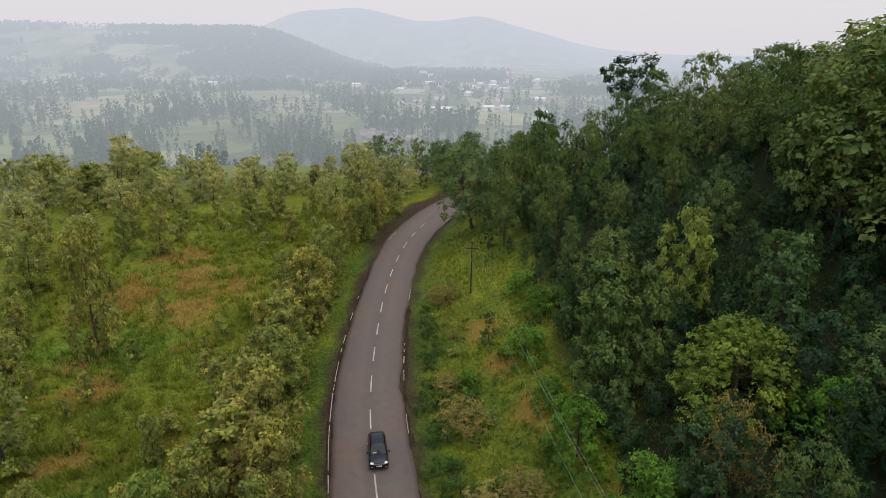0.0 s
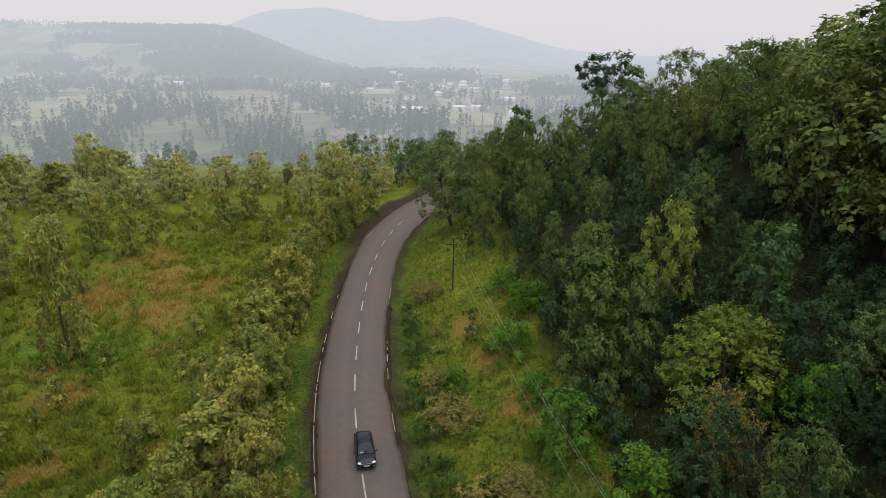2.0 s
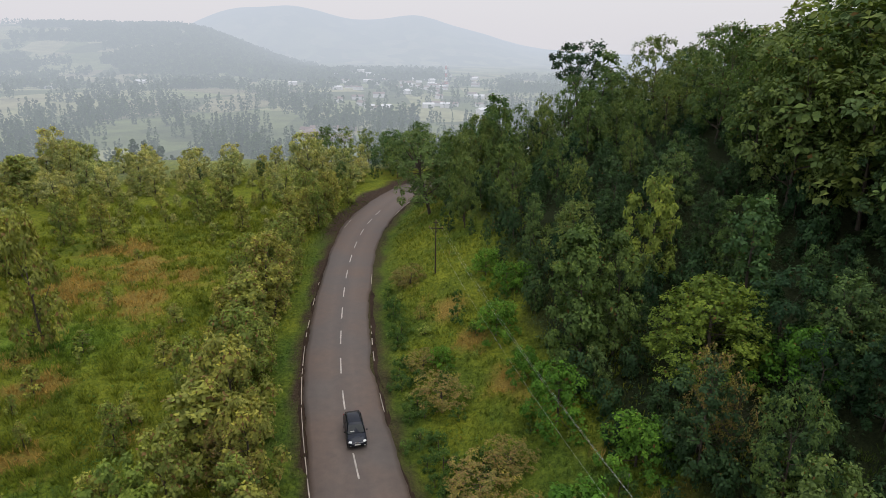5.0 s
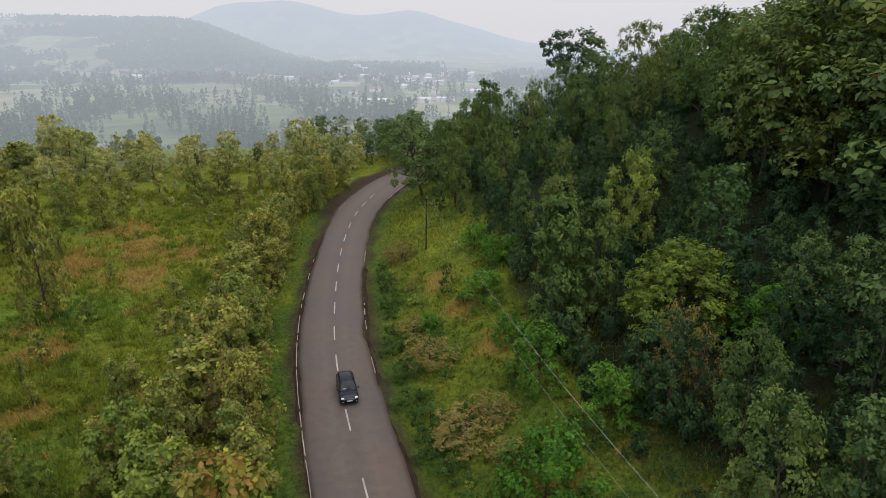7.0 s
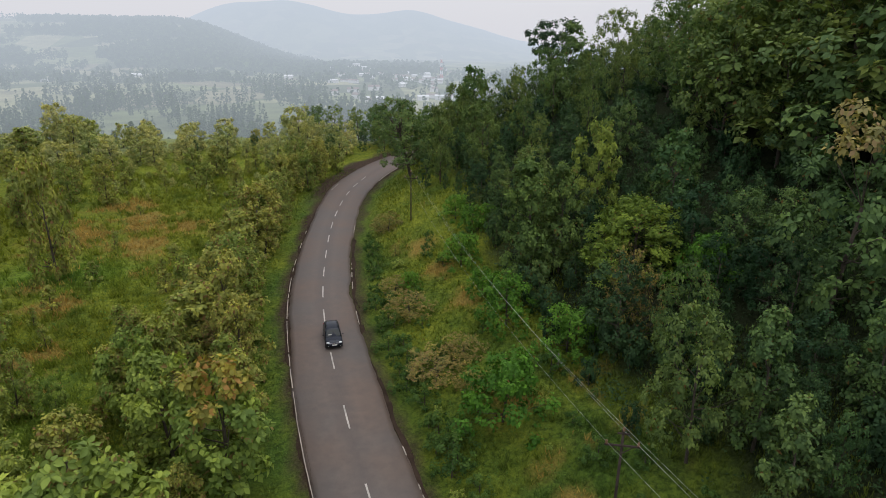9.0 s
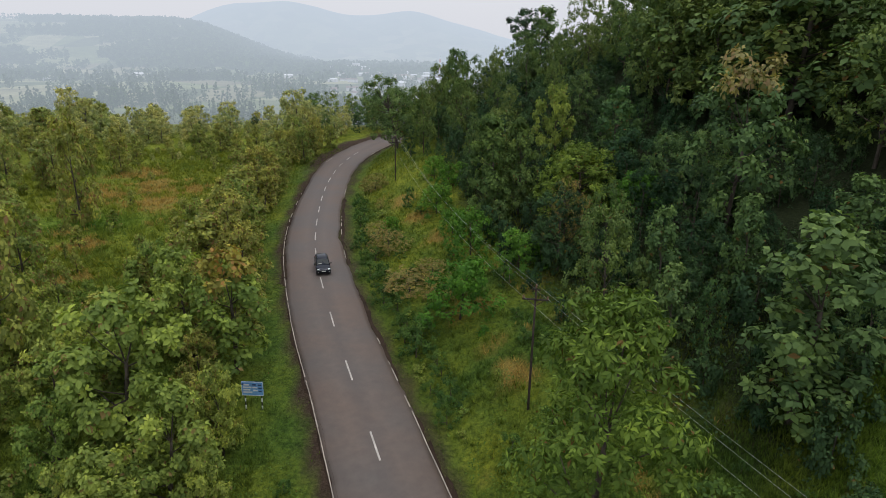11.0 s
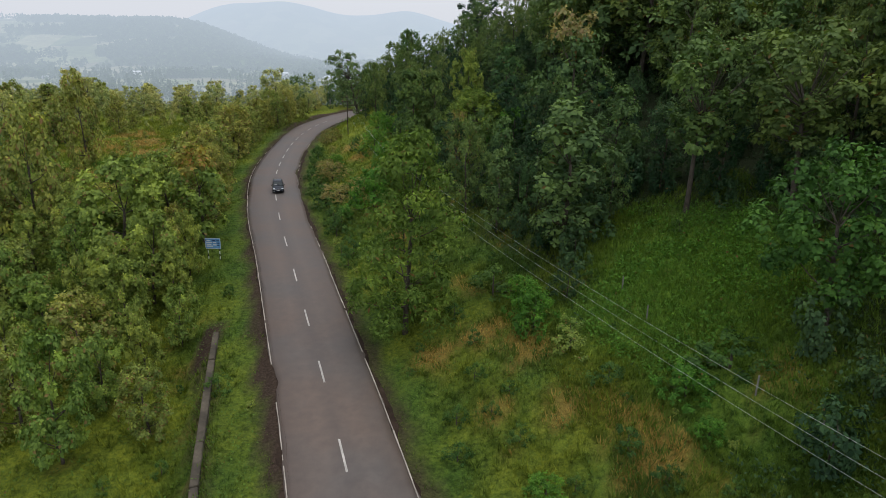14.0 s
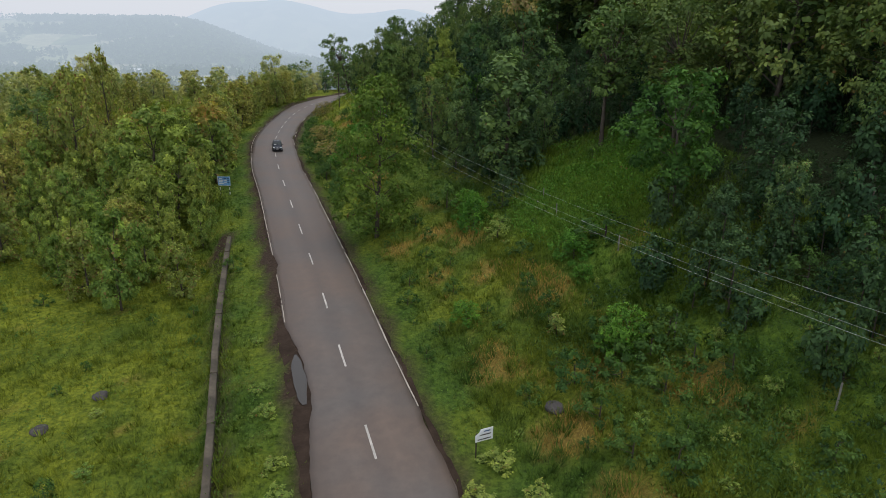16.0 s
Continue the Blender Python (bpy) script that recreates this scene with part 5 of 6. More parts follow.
# the ridge, thickly wooded on its dome and patchy beside it
y = rng.uniform(1500, 2620, 24000)
x = y * rng.uniform(-0.95, 0.10, 24000)
keep = (rng.uniform(-0.20, 0.12, 24000) > x / y) & ((x / y < -0.1) | (y < 2100))
x, y = x[keep], y[keep]
keep = wobble(x, y, 150, 6) + 1.1 * smooth(x / y, -0.52, -0.36) + 0.7 * wobble(x, y, 60, 3) > 0.42
x, y = x[keep], y[keep]
keep = ~((np.abs(x / y + 0.46) < 0.05 + 0.015 * wobble(x, y, 80, 5)) & (y < 1980)) & ~((x / y < -0.50) & (y < 2350) & (wobble(x, y, 120, 9) > -0.1))
x, y = x[keep], y[keep]
clumps("ridge_woods", x, y, rng.uniform(9, 20, len(x)), rng.uniform(5, 9, len(x)), 5, FAR_LEAF, "hazy woods on the ridge across the valley", 43)
x = np.linspace(-2500, -300, 520) + rng.uniform(-3, 3, 520)
y = 2540 + rng.uniform(-40, 40, 520)
clumps("ridge_crest_trees", x, y, rng.uniform(8, 24, 520), rng.uniform(3, 5, 520), 10, FAR_LEAF, "row of trees on the ridge's crest", 44)

FAR_WALL = distance_stuff("hazy_lime_wash", (0.55, 0.53, 0.50), (0.75, 0.73, 0.70), scale=0.05)
FAR_ROOF = distance_stuff("hazy_tiles", (0.20, 0.13, 0.11), (0.30, 0.24, 0.22), scale=0.05)
FAR_PINK = distance_stuff("hazy_pink_wash", (0.62, 0.42, 0.38), (0.72, 0.50, 0.46), scale=0.05)
FAR_WHITE = distance_stuff("hazy_white_sheet", (0.75, 0.76, 0.78), (0.85, 0.86, 0.88), scale=0.05)


def gabled(w, d, h, rise, over=0.5):
    wall = [(-w, -d, -2), (w, -d, -2), (w, d, -2), (-w, d, -2), (-w, -d, h), (w, -d, h), (w, d, h), (-w, d, h), (-w, 0, h + rise), (w, 0, h + rise)]
    wf = [(0, 1, 5, 4), (2, 3, 7, 6), (1, 2, 6, 9, 5), (3, 0, 4, 8, 7)]
    o, drop = over, rise * over / d
    roof = []
    for lift in (0.0, 0.25):
        roof += [(-w - o, -d - o, h - drop + lift), (w + o, -d - o, h - drop + lift), (w + o, 0, h + rise + lift), (-w - o, 0, h + rise + lift), (w + o, d + o, h - drop + lift), (-w - o, d + o, h - drop + lift)]
    rf = [(0, 3, 2, 1), (3, 5, 4, 2), (6, 7, 8, 9), (9, 8, 10, 11), (0, 1, 7, 6), (4, 5, 11, 10), (1, 2, 8, 7), (2, 4, 10, 8), (3, 0, 6, 9), (5, 3, 9, 11)]
    return mesh_of("wall", wall, wf), mesh_of("roof", roof, rf)


def house(x, y, w, d, h, rise, turn, wall_mat, roof_mat, label):
    ob = thing("village_house", (x, y, level_at(x, y)), label, "house", "houses of the village", turn=turn)
    wall, roof = gabled(w, d, h, rise)
    part("wall", wall, wall_mat, ob)
    part("roof", roof, roof_mat, ob)


r = random.Random(8)
for _ in range(78):
    y = r.uniform(760, 1750)
    x = y * r.uniform(-0.08, 0.16)
    white = r.random()
    house(x, y, r.uniform(4, 9), r.uniform(3, 5), r.uniform(3, 6), r.uniform(1.2, 2.4), r.uniform(-35, 35), FAR_WALL, FAR_WHITE if white < 0.4 else FAR_ROOF, "small pale village house in the misty valley")
for _ in range(16):
    y = r.uniform(505, 590)
    x = y * r.uniform(-0.13, -0.02)
    house(x, y, r.uniform(3, 6), r.uniform(2.5, 3.5), r.uniform(2.2, 3), r.uniform(1.2, 2), r.uniform(-30, 30), FAR_WALL if r.random() < 0.3 else FAR_ROOF, FAR_ROOF, "low brown-roofed farmhouse among fields")
for x, y, w in [(-470, 1290, 11), (-395, 1305, 9), (-325, 1270, 7), (-180, 1290, 8), (-120, 1240, 8), (-560, 1120, 6)]:
    house(x, y, w, 5, 5, 2, 0, FAR_WALL, FAR_WHITE, "long white-roofed farm shed on the valley side")


def institute(x, y):
    ob = thing("institute", (x, y, level_at(x, y)), "large white and pink building with a stepped top in the village", "building")
    for w, d, h, at, m in ((42, 9, 9, 0, FAR_PINK), (26, 8, 15, 0, FAR_WALL), (9, 6, 22, 0, FAR_WALL), (12, 7, 12, -54, FAR_WALL), (14, 7, 7, 62, FAR_WALL)):
        bm = bmesh.new()
        box(bm, (2 * w, 2 * d, h + 3), (at, 0, (h - 3) / 2), bevel=0.3)
        part("wing", bm, m, ob)
        bm = bmesh.new()
        box(bm, (2 * w + 1.5, 2 * d + 1.5, 0.8), (at, 0, h + 0.4), bevel=0.1)
        part("roof", bm, FAR_WHITE, ob)


institute(-56, 1600)


def mast(x, y, tall):
    ob = thing("radio_mast", (x, y, level_at(x, y)), "red and white lattice radio mast above the village", "mast")
    red = distance_stuff("hazy_red_paint", (0.55, 0.12, 0.10), (0.6, 0.14, 0.12), scale=0.1)
    n = 7
    for k in range(n):
        z0, z1 = tall * k / n, tall * (k + 1) / n
        w0, w1 = 2.4 - 1.5 * k / n, 2.4 - 1.5 * (k + 1) / n
        paths = []
        for sx, sy in ((-1, -1), (1, -1), (1, 1), (-1, 1)):
            paths.append([((sx * w0, sy * w0, z0), 0.45), ((sx * w1, sy * w1, z1), 0.45)])
            paths.append([((sx * w0, sy * w0, z0), 0.3), ((-sy * w1, sx * w1, z1), 0.3)])
        v, f = tubes(paths, 4)
        part("section", mesh_of("section", v, f), FAR_WHITE if k % 2 == 0 else red, ob)


mast(122, 1250, 50)


# ---- the car ----
CAR_BLUE = plain("dark_blue_car_paint", (0.012, 0.017, 0.028), 0.22, 0.3, 3, 0.15, 0.02, 0.001)
TRIM = plain("black_plastic", (0.018, 0.018, 0.019), 0.6, 0, 40, 0.2, 0.1, 0.002)
CHROME = plain("chrome", (0.75, 0.76, 0.78), 0.16, 1.0, 30, 0.08, 0.02, 0.001)
RUBBER = plain("tyre_rubber", (0.022, 0.021, 0.020), 0.85, 0, 40, 0.25, 0.3, 0.003)
LAMP_GLASS = plain("headlamp_glass", (0.70, 0.72, 0.74), 0.08, 0.2, 20, 0.15, 0.05, 0.002)
PLATE = plain("white_plate", (0.80, 0.80, 0.78), 0.4, 0, 30, 0.05, 0.02, 0.001)
PALE_SCREEN = plain("pale_screen_patch", (0.40, 0.40, 0.39), 0.8, 0, 10, 0.2, 0.1, 0.002)
RED_LAMP = plain("red_tail_lamp", (0.35, 0.02, 0.02), 0.15, 0, 20, 0.1, 0.02, 0.001)


def car_glass():
    m, n, l, p = material("tinted_car_glass")
    p.inputs["Base Color"].default_value = (0.03, 0.04, 0.045, 1)
    p.inputs["Roughness"].default_value = 0.06
    p.inputs["Specular IOR Level"].default_value = 0.16
    p.inputs["Transmission Weight"].default_value = 0.25
    return m


GLASS = car_glass()


def loft(sections):
    """A closed body through like-numbered cross-sections."""
    v = [p for s in sections for p in s]
    k, f = len(sections[0]), []
    for i in range(len(sections) - 1):
        for j in range(k):
            f.append((i * k + j, i * k + (j + 1) % k, (i + 1) * k + (j + 1) % k, (i + 1) * k + j))
    f.append(tuple(range(k - 1, -1, -1)))
    f.append(tuple((len(sections) - 1) * k + j for j in range(k)))
    return v, f


def car(x, y, z, turn, pitch):
    ob = thing("suv_car", (x, y, z), "dark blue compact SUV driving along the centre of the road", "car")
    ob.matrix_basis = pose(x, y, z, pitch, 0, turn) @ Matrix.Scale(0.89, 4)
    # body: from tail to nose, half width, sill, belt and bonnet heights
    secs = []
    for cy, w, low, belt, crown in ((-2.12, 0.70, 0.42, 0.86, 0.90), (-2.05, 0.84, 0.32, 0.98, 1.02), (-1.75, 0.89, 0.26, 1.02, 1.04), (-0.9, 0.905, 0.24, 1.02, 1.04), (0.1, 0.905, 0.24, 1.00, 1.02),
                                    (0.85, 0.90, 0.24, 0.98, 1.03), (1.45, 0.885, 0.25, 0.93, 1.00), (1.85, 0.85, 0.27, 0.86, 0.93), (2.08, 0.76, 0.30, 0.74, 0.82), (2.16, 0.62, 0.36, 0.64, 0.68)):
        half = [(w * 0.86, low), (w, low + 0.14), (w * 1.0, (low + belt) / 2 + 0.05), (w * 0.985, belt - 0.07), (w * 0.92, belt), (w * 0.5, crown), (0, crown + 0.012)]
        ring = [(a, cy, b) for a, b in half] + [(-a, cy, b) for a, b in reversed(half[:-1])]
        secs.append(ring)
    v, f = loft(secs)
    body = part("body", mesh_of("body", v, f, CAR_BLUE, True), CAR_BLUE, ob, "glossy dark blue body")
    # cabin with roof
    secs = []
    for cy, w, h, wr in ((-2.0, 0.80, 1.05, 0.74), (-1.72, 0.82, 1.46, 0.66), (-1.2, 0.83, 1.58, 0.66), (-0.5, 0.84, 1.625, 0.67), (0.10, 0.84, 1.60, 0.66), (0.45, 0.83, 1.50, 0.65), (1.10, 0.80, 1.04, 0.74)):
        half = [(w, 0.98), (w * 0.5 + wr * 0.5 + 0.01, 0.98 + (h - 0.98) * 0.55), (wr, h - 0.05), (wr * 0.85, h), (0, h + 0.025)]
        ring = [(a, cy, b) for a, b in half] + [(-a, cy, b) for a, b in reversed(half[:-1])]
        secs.append(ring)
    v, f = loft(secs)
    part("cabin", mesh_of("cabin", v, f, CAR_BLUE, True), CAR_BLUE, ob)

    def pane(name, corners, mat=GLASS, thick=0.012):
        a, b, c = (Vector(q) for q in corners[:3])
        nrm = (b - a).cross(c - a).normalized() * thick
        vv = [Vector(q) + nrm for q in corners] + [Vector(q) - nrm * 0.5 for q in corners]
        k = len(corners)
        ff = [tuple(range(k)), tuple(range(2 * k - 1, k - 1, -1))] + [(i, i + k, (i + 1) % k + k, (i + 1) % k) for i in range(k)]
        return part(name, mesh_of(name, vv, ff, mat), mat, ob)

    pane("windscreen", [(-0.74, 1.10, 1.045), (0.74, 1.10, 1.045), (0.635, 0.475, 1.505), (-0.635, 0.475, 1.505)])
    # small pale plate lying along the lower windscreen
    pane("screen_patch", [(0.16, 1.00, 1.130), (0.52, 1.00, 1.130), (0.50, 0.93, 1.185), (0.16, 0.93, 1.185)], PALE_SCREEN, 0.03)
    pane("rear_window", [(0.70, -1.995, 1.09), (-0.70, -1.995, 1.09), (-0.62, -1.755, 1.43), (0.62, -1.755, 1.43)])
    for s in (-1, 1):
        front = [(s * 0.845, 0.86, 1.03), (s * 0.862, -0.30, 1.04), (s * 0.715, -0.30, 1.50), (s * 0.715, 0.34, 1.45)]
        rear = [(s * 0.862, -0.38, 1.04), (s * 0.845, -1.55, 1.06), (s * 0.71, -1.45, 1.46), (s * 0.715, -0.38, 1.50)]
        pane("side_window", front if s < 0 else front[::-1])
        pane("side_window", rear if s < 0 else rear[::-1])
        bm = bmesh.new()
        box(bm, (0.20, 0.10, 0.14), (s * 1.00, 0.78, 1.06), bevel=0.03)
        part("wing_mirror", bm, TRIM, ob)
        bm = bmesh.new()
        box(bm, (0.34, 0.22, 0.15), (s * 0.63, 1.99, 0.76), (-18, 0, -s * 22), bevel=0.04)
        part("headlamp", bm, LAMP_GLASS, ob, "clear headlamp")
        bm = bmesh.new()
        box(bm, (0.15, 0.05, 0.10), (s * 0.62, 2.135, 0.46), (0, 0, -s * 15), bevel=0.02)
        part("fog_lamp", bm, LAMP_GLASS, ob)
        bm = bmesh.new()
        box(bm, (0.16, 0.08, 0.26), (s * 0.76, -2.06, 0.88), bevel=0.03)
        part("tail_lamp", bm, RED_LAMP, ob)
        v, f = tubes([[((s * 0.60, -1.45, 1.60), 0.02), ((s * 0.60, -1.3, 1.665), 0.022), ((s * 0.60, -0.1, 1.69), 0.022), ((s * 0.59, 0.15, 1.61), 0.02)]], 6)
        part("roof_rail", mesh_of("roof_rail", v, f, TRIM), TRIM, ob)
        for wy in (-1.35, 1.38):
            wheel = thing("wheel", (s * 0.80, wy, 0.33), "", "")
            wheel.parent = ob
            for nm, rad, wd, mat in (("tyre", 0.33, 0.22, RUBBER), ("rim", 0.22, 0.235, CHROME)):
                bm = bmesh.new()
                bmesh.ops.create_cone(bm, cap_ends=True, segments=24, radius1=rad, radius2=rad, depth=wd)
                bmesh.ops.bevel(bm, geom=[e for e in bm.edges if abs(e.verts[0].co.z - e.verts[1].co.z) < 1e-4], offset=0.03, segments=2, affect="EDGES")
                bmesh.ops.rotate(bm, verts=bm.verts, cent=(0, 0, 0), matrix=Matrix.Rotation(radians(90), 3, "Y"))
                part(nm, bm, mat, wheel)
    bm = bmesh.new()
    for k, wz in enumerate((0.70, 0.76)):
        box(bm, (1.0 - 0.12 * k, 0.05, 0.03), (0, 2.13 - 0.02 * k, wz), bevel=0.008)
    box(bm, (0.16, 0.05, 0.12), (0, 2.14, 0.74), (0, 45, 0), bevel=0.01)
    part("grille", bm, CHROME, ob, "chrome grille bars")
    bm = bmesh.new()
    box(bm, (1.3, 0.10, 0.16), (0, 2.10, 0.56), bevel=0.04)
    part("bumper_intake", bm, TRIM, ob)
    bm = bmesh.new()
    box(bm, (0.52, 0.03, 0.12), (0, 2.175, 0.56), bevel=0.006)
    part("number_plate", bm, PLATE, ob, "plain white plate")
    bm = bmesh.new()
    box(bm, (1.72, 4.0, 0.12), (0, 0, 0.27), bevel=0.03)
    part("sill", bm, TRIM, ob)


k = along_road(44.9)
heading = math.degrees(math.atan2(-AHEAD[k][1], -AHEAD[k][0])) - 90
car(-5.30, 44.35, float(road_level(44.35)) + 0.045, heading, -2.4)


# ---- signs ----
SIGN_BLUE = plain("faded_blue_sign_paint", (0.17, 0.38, 0.70), 0.5, 0, 6, 0.15, 0.05, 0.002)
SIGN_WHITE = plain("sign_white", (0.72, 0.74, 0.74), 0.5, 0, 12, 0.08, 0.05, 0.002)
SIGN_NAVY = plain("sign_navy", (0.03, 0.07, 0.20), 0.5, 0, 12, 0.1, 0.05, 0.002)
BLACK = plain("black_paint", (0.03, 0.03, 0.03), 0.6, 0, 14, 0.2, 0.1, 0.002)
RUST = plain("rusty_steel", (0.055, 0.040, 0.032), 0.75, 0.3, 25, 0.4, 0.3, 0.003)


def direction_sign(x, y, turn):
    z = level_at(x, y)
    ob = thing("direction_sign", (x, y, z), "blue direction board with white lines on two banded posts", "road sign", turn=turn)
    bm = bmesh.new()
    box(bm, (1.60, 0.04, 1.15), (0, 0, 1.75), bevel=0.015)
    part("panel", bm, SIGN_BLUE, ob)
    bm = bmesh.new()
    for sx, sz, px, pz in ((1.56, 0.035, 0, 2.29), (1.56, 0.035, 0, 1.21), (0.035, 1.1, -0.77, 1.75), (0.035, 1.1, 0.77, 1.75)):
        box(bm, (sx, 0.012, sz), (px, -0.027, pz))
    part("border", bm, SIGN_WHITE, ob)
    for sx, px, pz, m in ((0.42, -0.42, 2.06, SIGN_WHITE), (0.60, -0.36, 1.86, SIGN_WHITE), (0.50, -0.40, 1.66, SIGN_WHITE), (0.64, -0.34, 1.46, SIGN_WHITE), (0.36, 0.20, 1.86, SIGN_WHITE), (0.34, 0.22, 1.62, SIGN_WHITE),
                          (0.26, 0.55, 2.06, SIGN_NAVY), (0.26, 0.56, 1.80, SIGN_NAVY), (0.24, 0.56, 1.56, SIGN_NAVY), (0.30, 0.14, 2.08, SIGN_NAVY), (0.16, -0.68, 2.10, SIGN_NAVY)):
        bm = bmesh.new()
        box(bm, (sx, 0.012, 0.11), (px, -0.028, pz))
        part("writing_bar", bm, m, ob)
    for s in (-0.6, 0.6):
        for k in range(5):
            bm = bmesh.new()
            box(bm, (0.075, 0.075, 0.30), (s, 0.06, 0.30 * k - 0.1), bevel=0.006)
            part("post_band", bm, SIGN_WHITE if k % 2 else BLACK, ob)
        bm = bmesh.new()
        box(bm, (0.07, 0.05, 1.05), (s, 0.05, 1.76), bevel=0.006)
        part("back_post", bm, BLACK, ob)


direction_sign(-8.1, 18.95, -8)


def white_board(x, y, turn):
    z = level_at(x, y)
    ob = thing("notice_board", (x, y, z), "small white notice board with a cut corner on one dark post", "road sign", turn=turn)
    v = [(-0.52, 0, 1.00), (0.52, 0, 1.00), (0.52, 0, 1.72), (-0.20, 0, 1.72), (-0.30, 0, 1.52), (-0.52, 0, 1.40)]
    vv = [(a, -0.02, c) for a, b, c in v] + [(a, 0.02, c) for a, b, c in v]
    k = len(v)
    part("panel", mesh_of("panel", vv, [tuple(range(k)), tuple(range(2 * k - 1, k - 1, -1))] + [(i, i + k, (i + 1) % k + k, (i + 1) % k) for i in range(k)]), SIGN_WHITE, ob)
    for sx, px, pz, m in ((0.40, 0.15, 1.58, SIGN_NAVY), (0.66, 0.05, 1.38, RUST), (0.80, 0.0, 1.12, BLACK)):
        bm = bmesh.new()
        box(bm, (sx, 0.008, 0.06), (px, -0.025, pz))
        part("writing_bar", bm, m, ob)
    bm = bmesh.new()
    box(bm, (0.06, 0.06, 1.75), (-0.44, 0.05, 0.62), bevel=0.008)
    part("post", bm, RUST, ob)


white_board(16.4, -31.6, 18)


# ---- the low wall along the drop ----
CONCRETE = plain("weathered_concrete", (0.078, 0.064, 0.046), 0.95, 0, 4.0, 0.65, 0.7, 0.03)
WALL_LINE = [(-4.2, 3.0), (-3.99, 1.2), (-3.0, -4.6), (-1.05, -15.9), (0.84, -25.5), (2.43, -33.3), (4.2, -44), (6.0, -55), (8, -68)]
parapet = thing("low_wall", (0, 0, 0), "long weathered concrete parapet wall with mossy stains along the verge", "wall", kind="structure")
line = spline(WALL_LINE, 20)
far = np.r_[0, np.cumsum(np.linalg.norm(np.diff(line, axis=0), axis=1))]
s0, rr = 0.0, random.Random(3)
while s0 < far[-1] - 1:
    s1 = min(s0 + rr.uniform(3.4, 6.2), far[-1])
    ends = []
    for s in (s0 + 0.008, s1 - 0.008):
        ends.append(np.array([np.interp(s, far, line[:, 0]), np.interp(s, far, line[:, 1])]))
    c, way = (ends[0] + ends[1]) / 2, ends[1] - ends[0]
    length = float(np.linalg.norm(way))
    ztop = float(road_level(c[1])) + 0.30 + rr.uniform(-0.05, 0.05)
    bm = bmesh.new()
    box(bm, (0.44 + rr.uniform(-0.04, 0.04), length, 2.4), (0, 0, -1.2), bevel=0.035)
    seg = part("wall_segment", bm, CONCRETE, parapet)
    tilt = math.degrees(math.atan2(float(road_level(ends[1][1]) - road_level(ends[0][1])), length))
    seg.matrix_basis = pose(c[0], c[1], ztop, tilt, rr.uniform(-1.5, 1.5), math.degrees(math.atan2(way[1], way[0])) - 90 + rr.uniform(-0.6, 0.6))
    s0 = s1


# ---- power line ----
PORCELAIN = plain("brown_porcelain", (0.25, 0.14, 0.09), 0.3, 0, 20, 0.2, 0.05, 0.002)
WIRE = plain("aluminium_wire", (0.55, 0.56, 0.55), 0.5, 0.4, 50, 0.1, 0.02, 0.001)


def power_pole(x, y, ztop, turn):
    z = level_at(x, y)
    ob = thing("power_pole", (x, y, z), "slim rusty steel power pole with a cross-arm and brown insulators", "pole", "power poles", turn=turn)
    h = ztop - z
    v, f = tubes([[((0, 0, -0.6), 0.095), ((0, 0, h * 0.5), 0.08), ((0, 0, h - 0.25), 0.065)]], 8)
    part("pole", mesh_of("pole", v, f, RUST, True), RUST, ob)
    bm = bmesh.new()
    box(bm, (1.75, 0.09, 0.10), (0, -0.10, h - 1.12), bevel=0.01)
    part("cross_arm", bm, RUST, ob)
    bm = bmesh.new()
    box(bm, (0.60, 0.08, 0.08), (0, -0.10, h - 0.42), bevel=0.01)
    part("top_bracket", bm, RUST, ob)
    for s, zz in ((-0.78, h - 1.10), (0.78, h - 1.10), (0.0, h - 0.30)):
        v, f = tubes([[((s, -0.1, zz), 0.03), ((s, -0.1, zz + 0.08), 0.07), ((s, -0.1, zz + 0.14), 0.045), ((s, -0.1, zz + 0.20), 0.065), ((s, -0.1, zz + 0.27), 0.03)]], 8)
        part("insulator", mesh_of("insulator", v, f, PORCELAIN, True), PORCELAIN, ob)
    for s in (-1, 1):
        v, f = tubes([[((s * 0.6, -0.1, h - 1.12), 0.025), ((0, -0.08, h - 1.6), 0.025)]], 5)
        part("brace", mesh_of("brace", v, f, RUST), RUST, ob)


power_pole(3.5, 70.9, 11.25, -12)
power_pole(11.3, 15.6, 9.25, -14)
power_pole(36.4, -62.0, 9.35, -17)
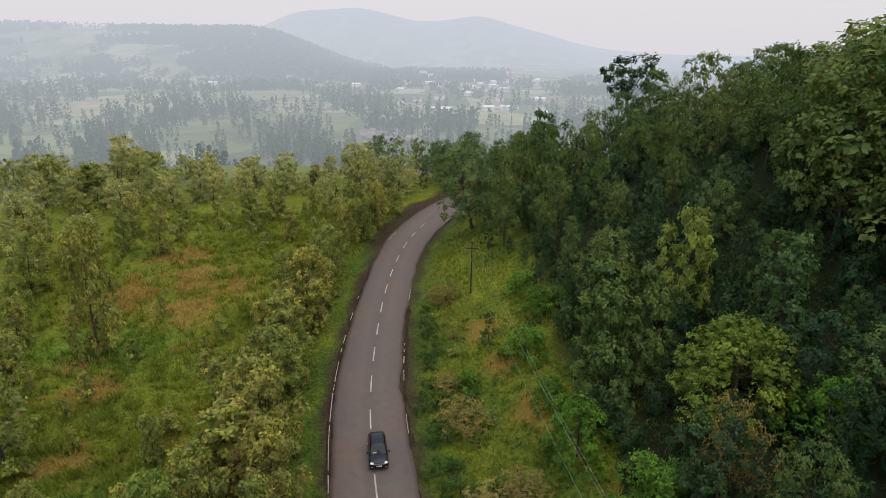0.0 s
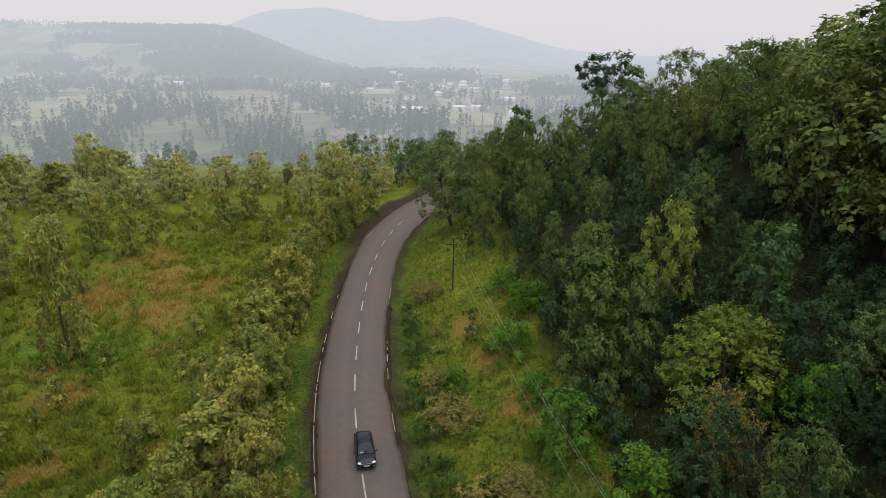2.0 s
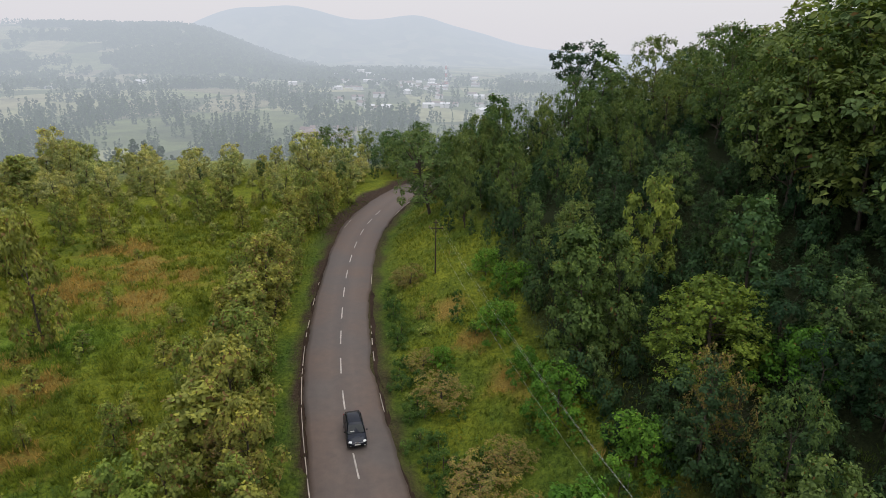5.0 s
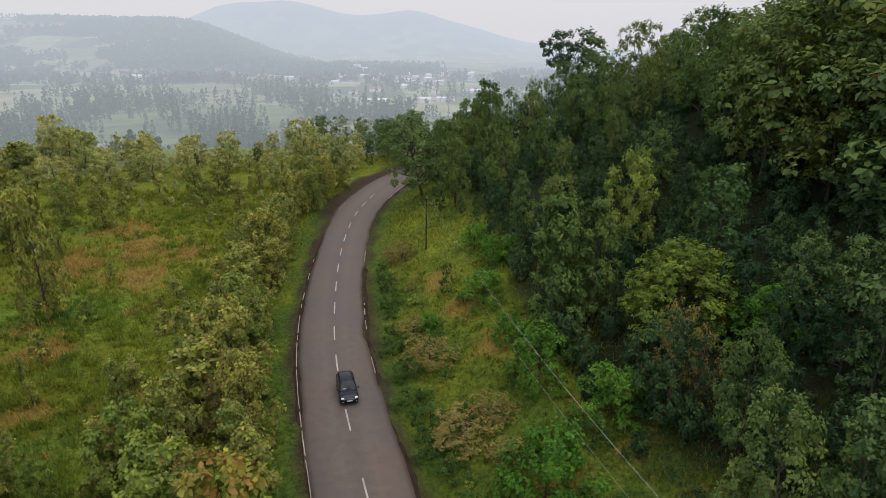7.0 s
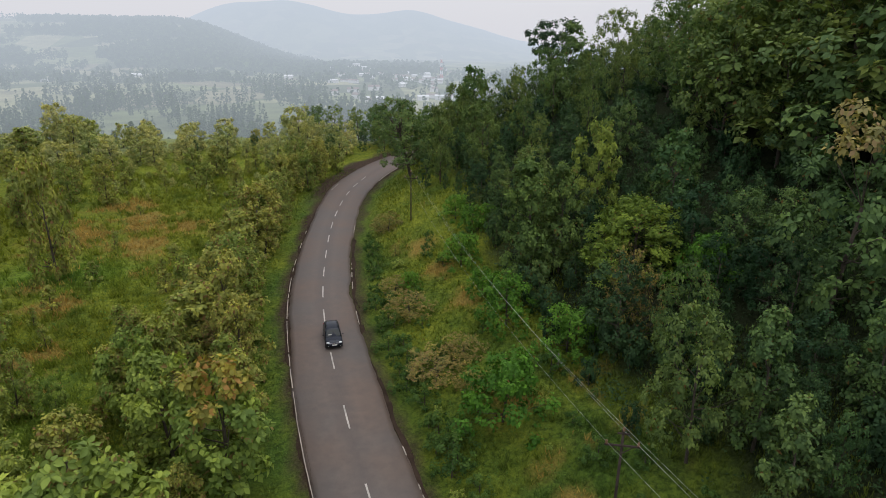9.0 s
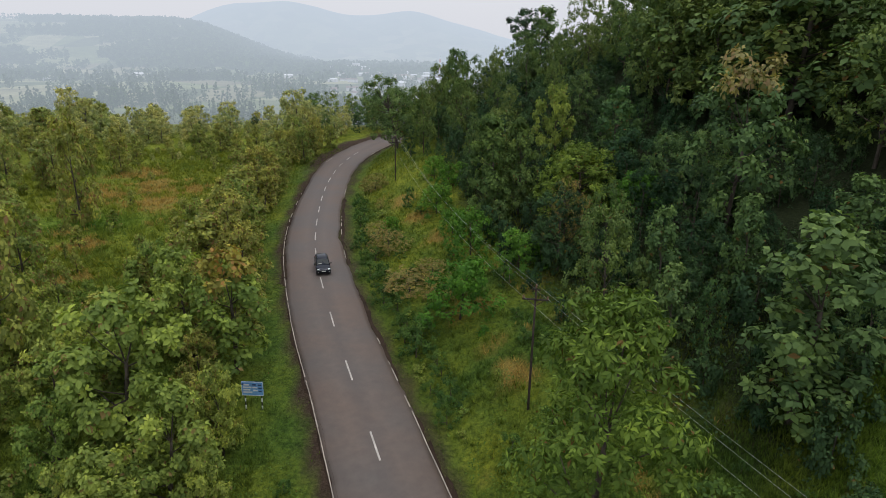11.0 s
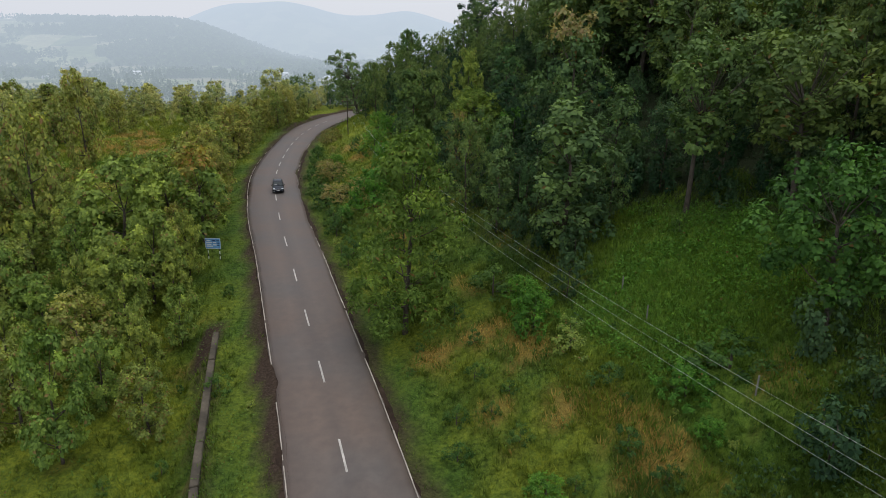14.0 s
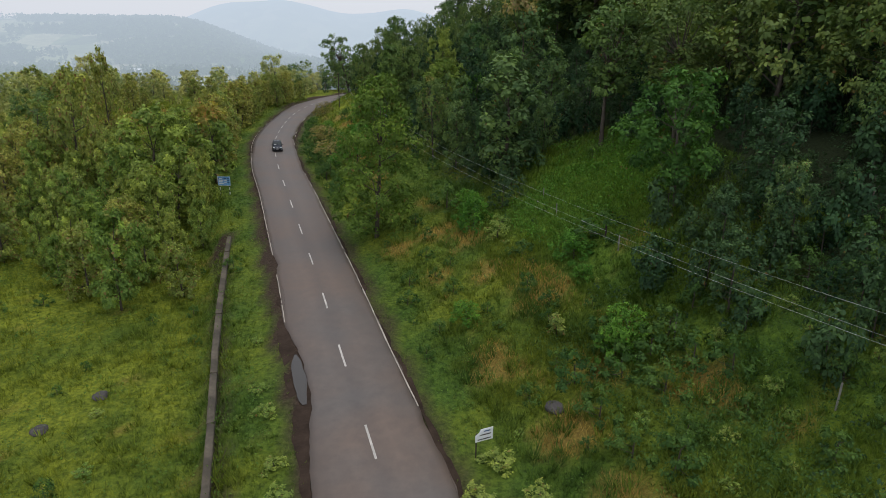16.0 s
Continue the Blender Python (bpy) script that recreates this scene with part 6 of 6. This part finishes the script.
# the three wires: at each pole, and the sag of each span
for spots, sags in ((((3.5, 70.9, 11.25), (11.26, 15.5, 9.25), (36.6, -62.0, 9.32)), (1.5, 2.23)),
                    (((4.3, 70.7, 10.4), (12.0, 15.4, 8.24), (37.2, -62.2, 8.30)), (1.4, 2.28)),
                    (((2.75, 71.0, 10.4), (10.55, 15.7, 8.24), (35.7, -61.7, 8.30)), (1.5, 2.1))):
    path = []
    for a, b, sag in zip(spots, spots[1:], sags):
        for u in np.linspace(0, 1, 33)[(1 if path else 0):]:
            p = Vector(a).lerp(Vector(b), float(u))
            p.z -= 4 * sag * float(u * (1 - u))
            path.append((p, 0.005))
    v, f = tubes([path], 5)
    tagged(new("power_wire", mesh_of("power_wire", v, f, WIRE, True)), "thin bare aluminium wire sagging between power poles", "wire", "power wires")

# ---- fence posts and stones on the slope ----
POST = plain("weathered_stone_post", (0.25, 0.235, 0.21), 0.9, 0, 8, 0.3, 0.5, 0.02)
for x, y, h in [(27.4, -5.5, 1.3), (29.7, -15.0, 1.3), (30.5, -19.2, 1.7), (29.7, -25.3, 2.0), (33.3, -35.0, 1.6), (27.3, -1.1, 1.2), (23.6, 8.6, 1.3), (13.4, 33.2, 1.5)]:
    ob = thing("fence_post", (x, y, level_at(x, y)), "short weathered stone fence post in the grass", "post", "fence posts")
    bm = bmesh.new()
    box(bm, (0.10, 0.08, h + 0.5), (0, 0, h / 2 - 0.25), (2, -3, 20), bevel=0.02)
    part("post", bm, POST, ob)
STONE = plain("dark_boulder", (0.07, 0.062, 0.06), 0.95, 0, 6, 0.4, 0.8, 0.05)
for x, y, s in [(21.2, -28.5, 0.6), (-9.1, -25.8, 0.5), (-7.0, -22.4, 0.5)]:
    bm = bmesh.new()
    bmesh.ops.create_icosphere(bm, subdivisions=3, radius=s)
    for v in bm.verts:
        v.co *= 1 + 0.22 * noise.noise(v.co * (1.6 / s))
        v.co.z *= 0.55
    me = bpy.data.meshes.new("boulder")
    bm.to_mesh(me)
    bm.free()
    me.materials.append(STONE)
    ob = tagged(new("boulder", me), "dark rounded boulder half sunk in the grass", "rock", "boulders")
    ob.matrix_basis = pose(x, y, level_at(x, y) + 0.12 * s)
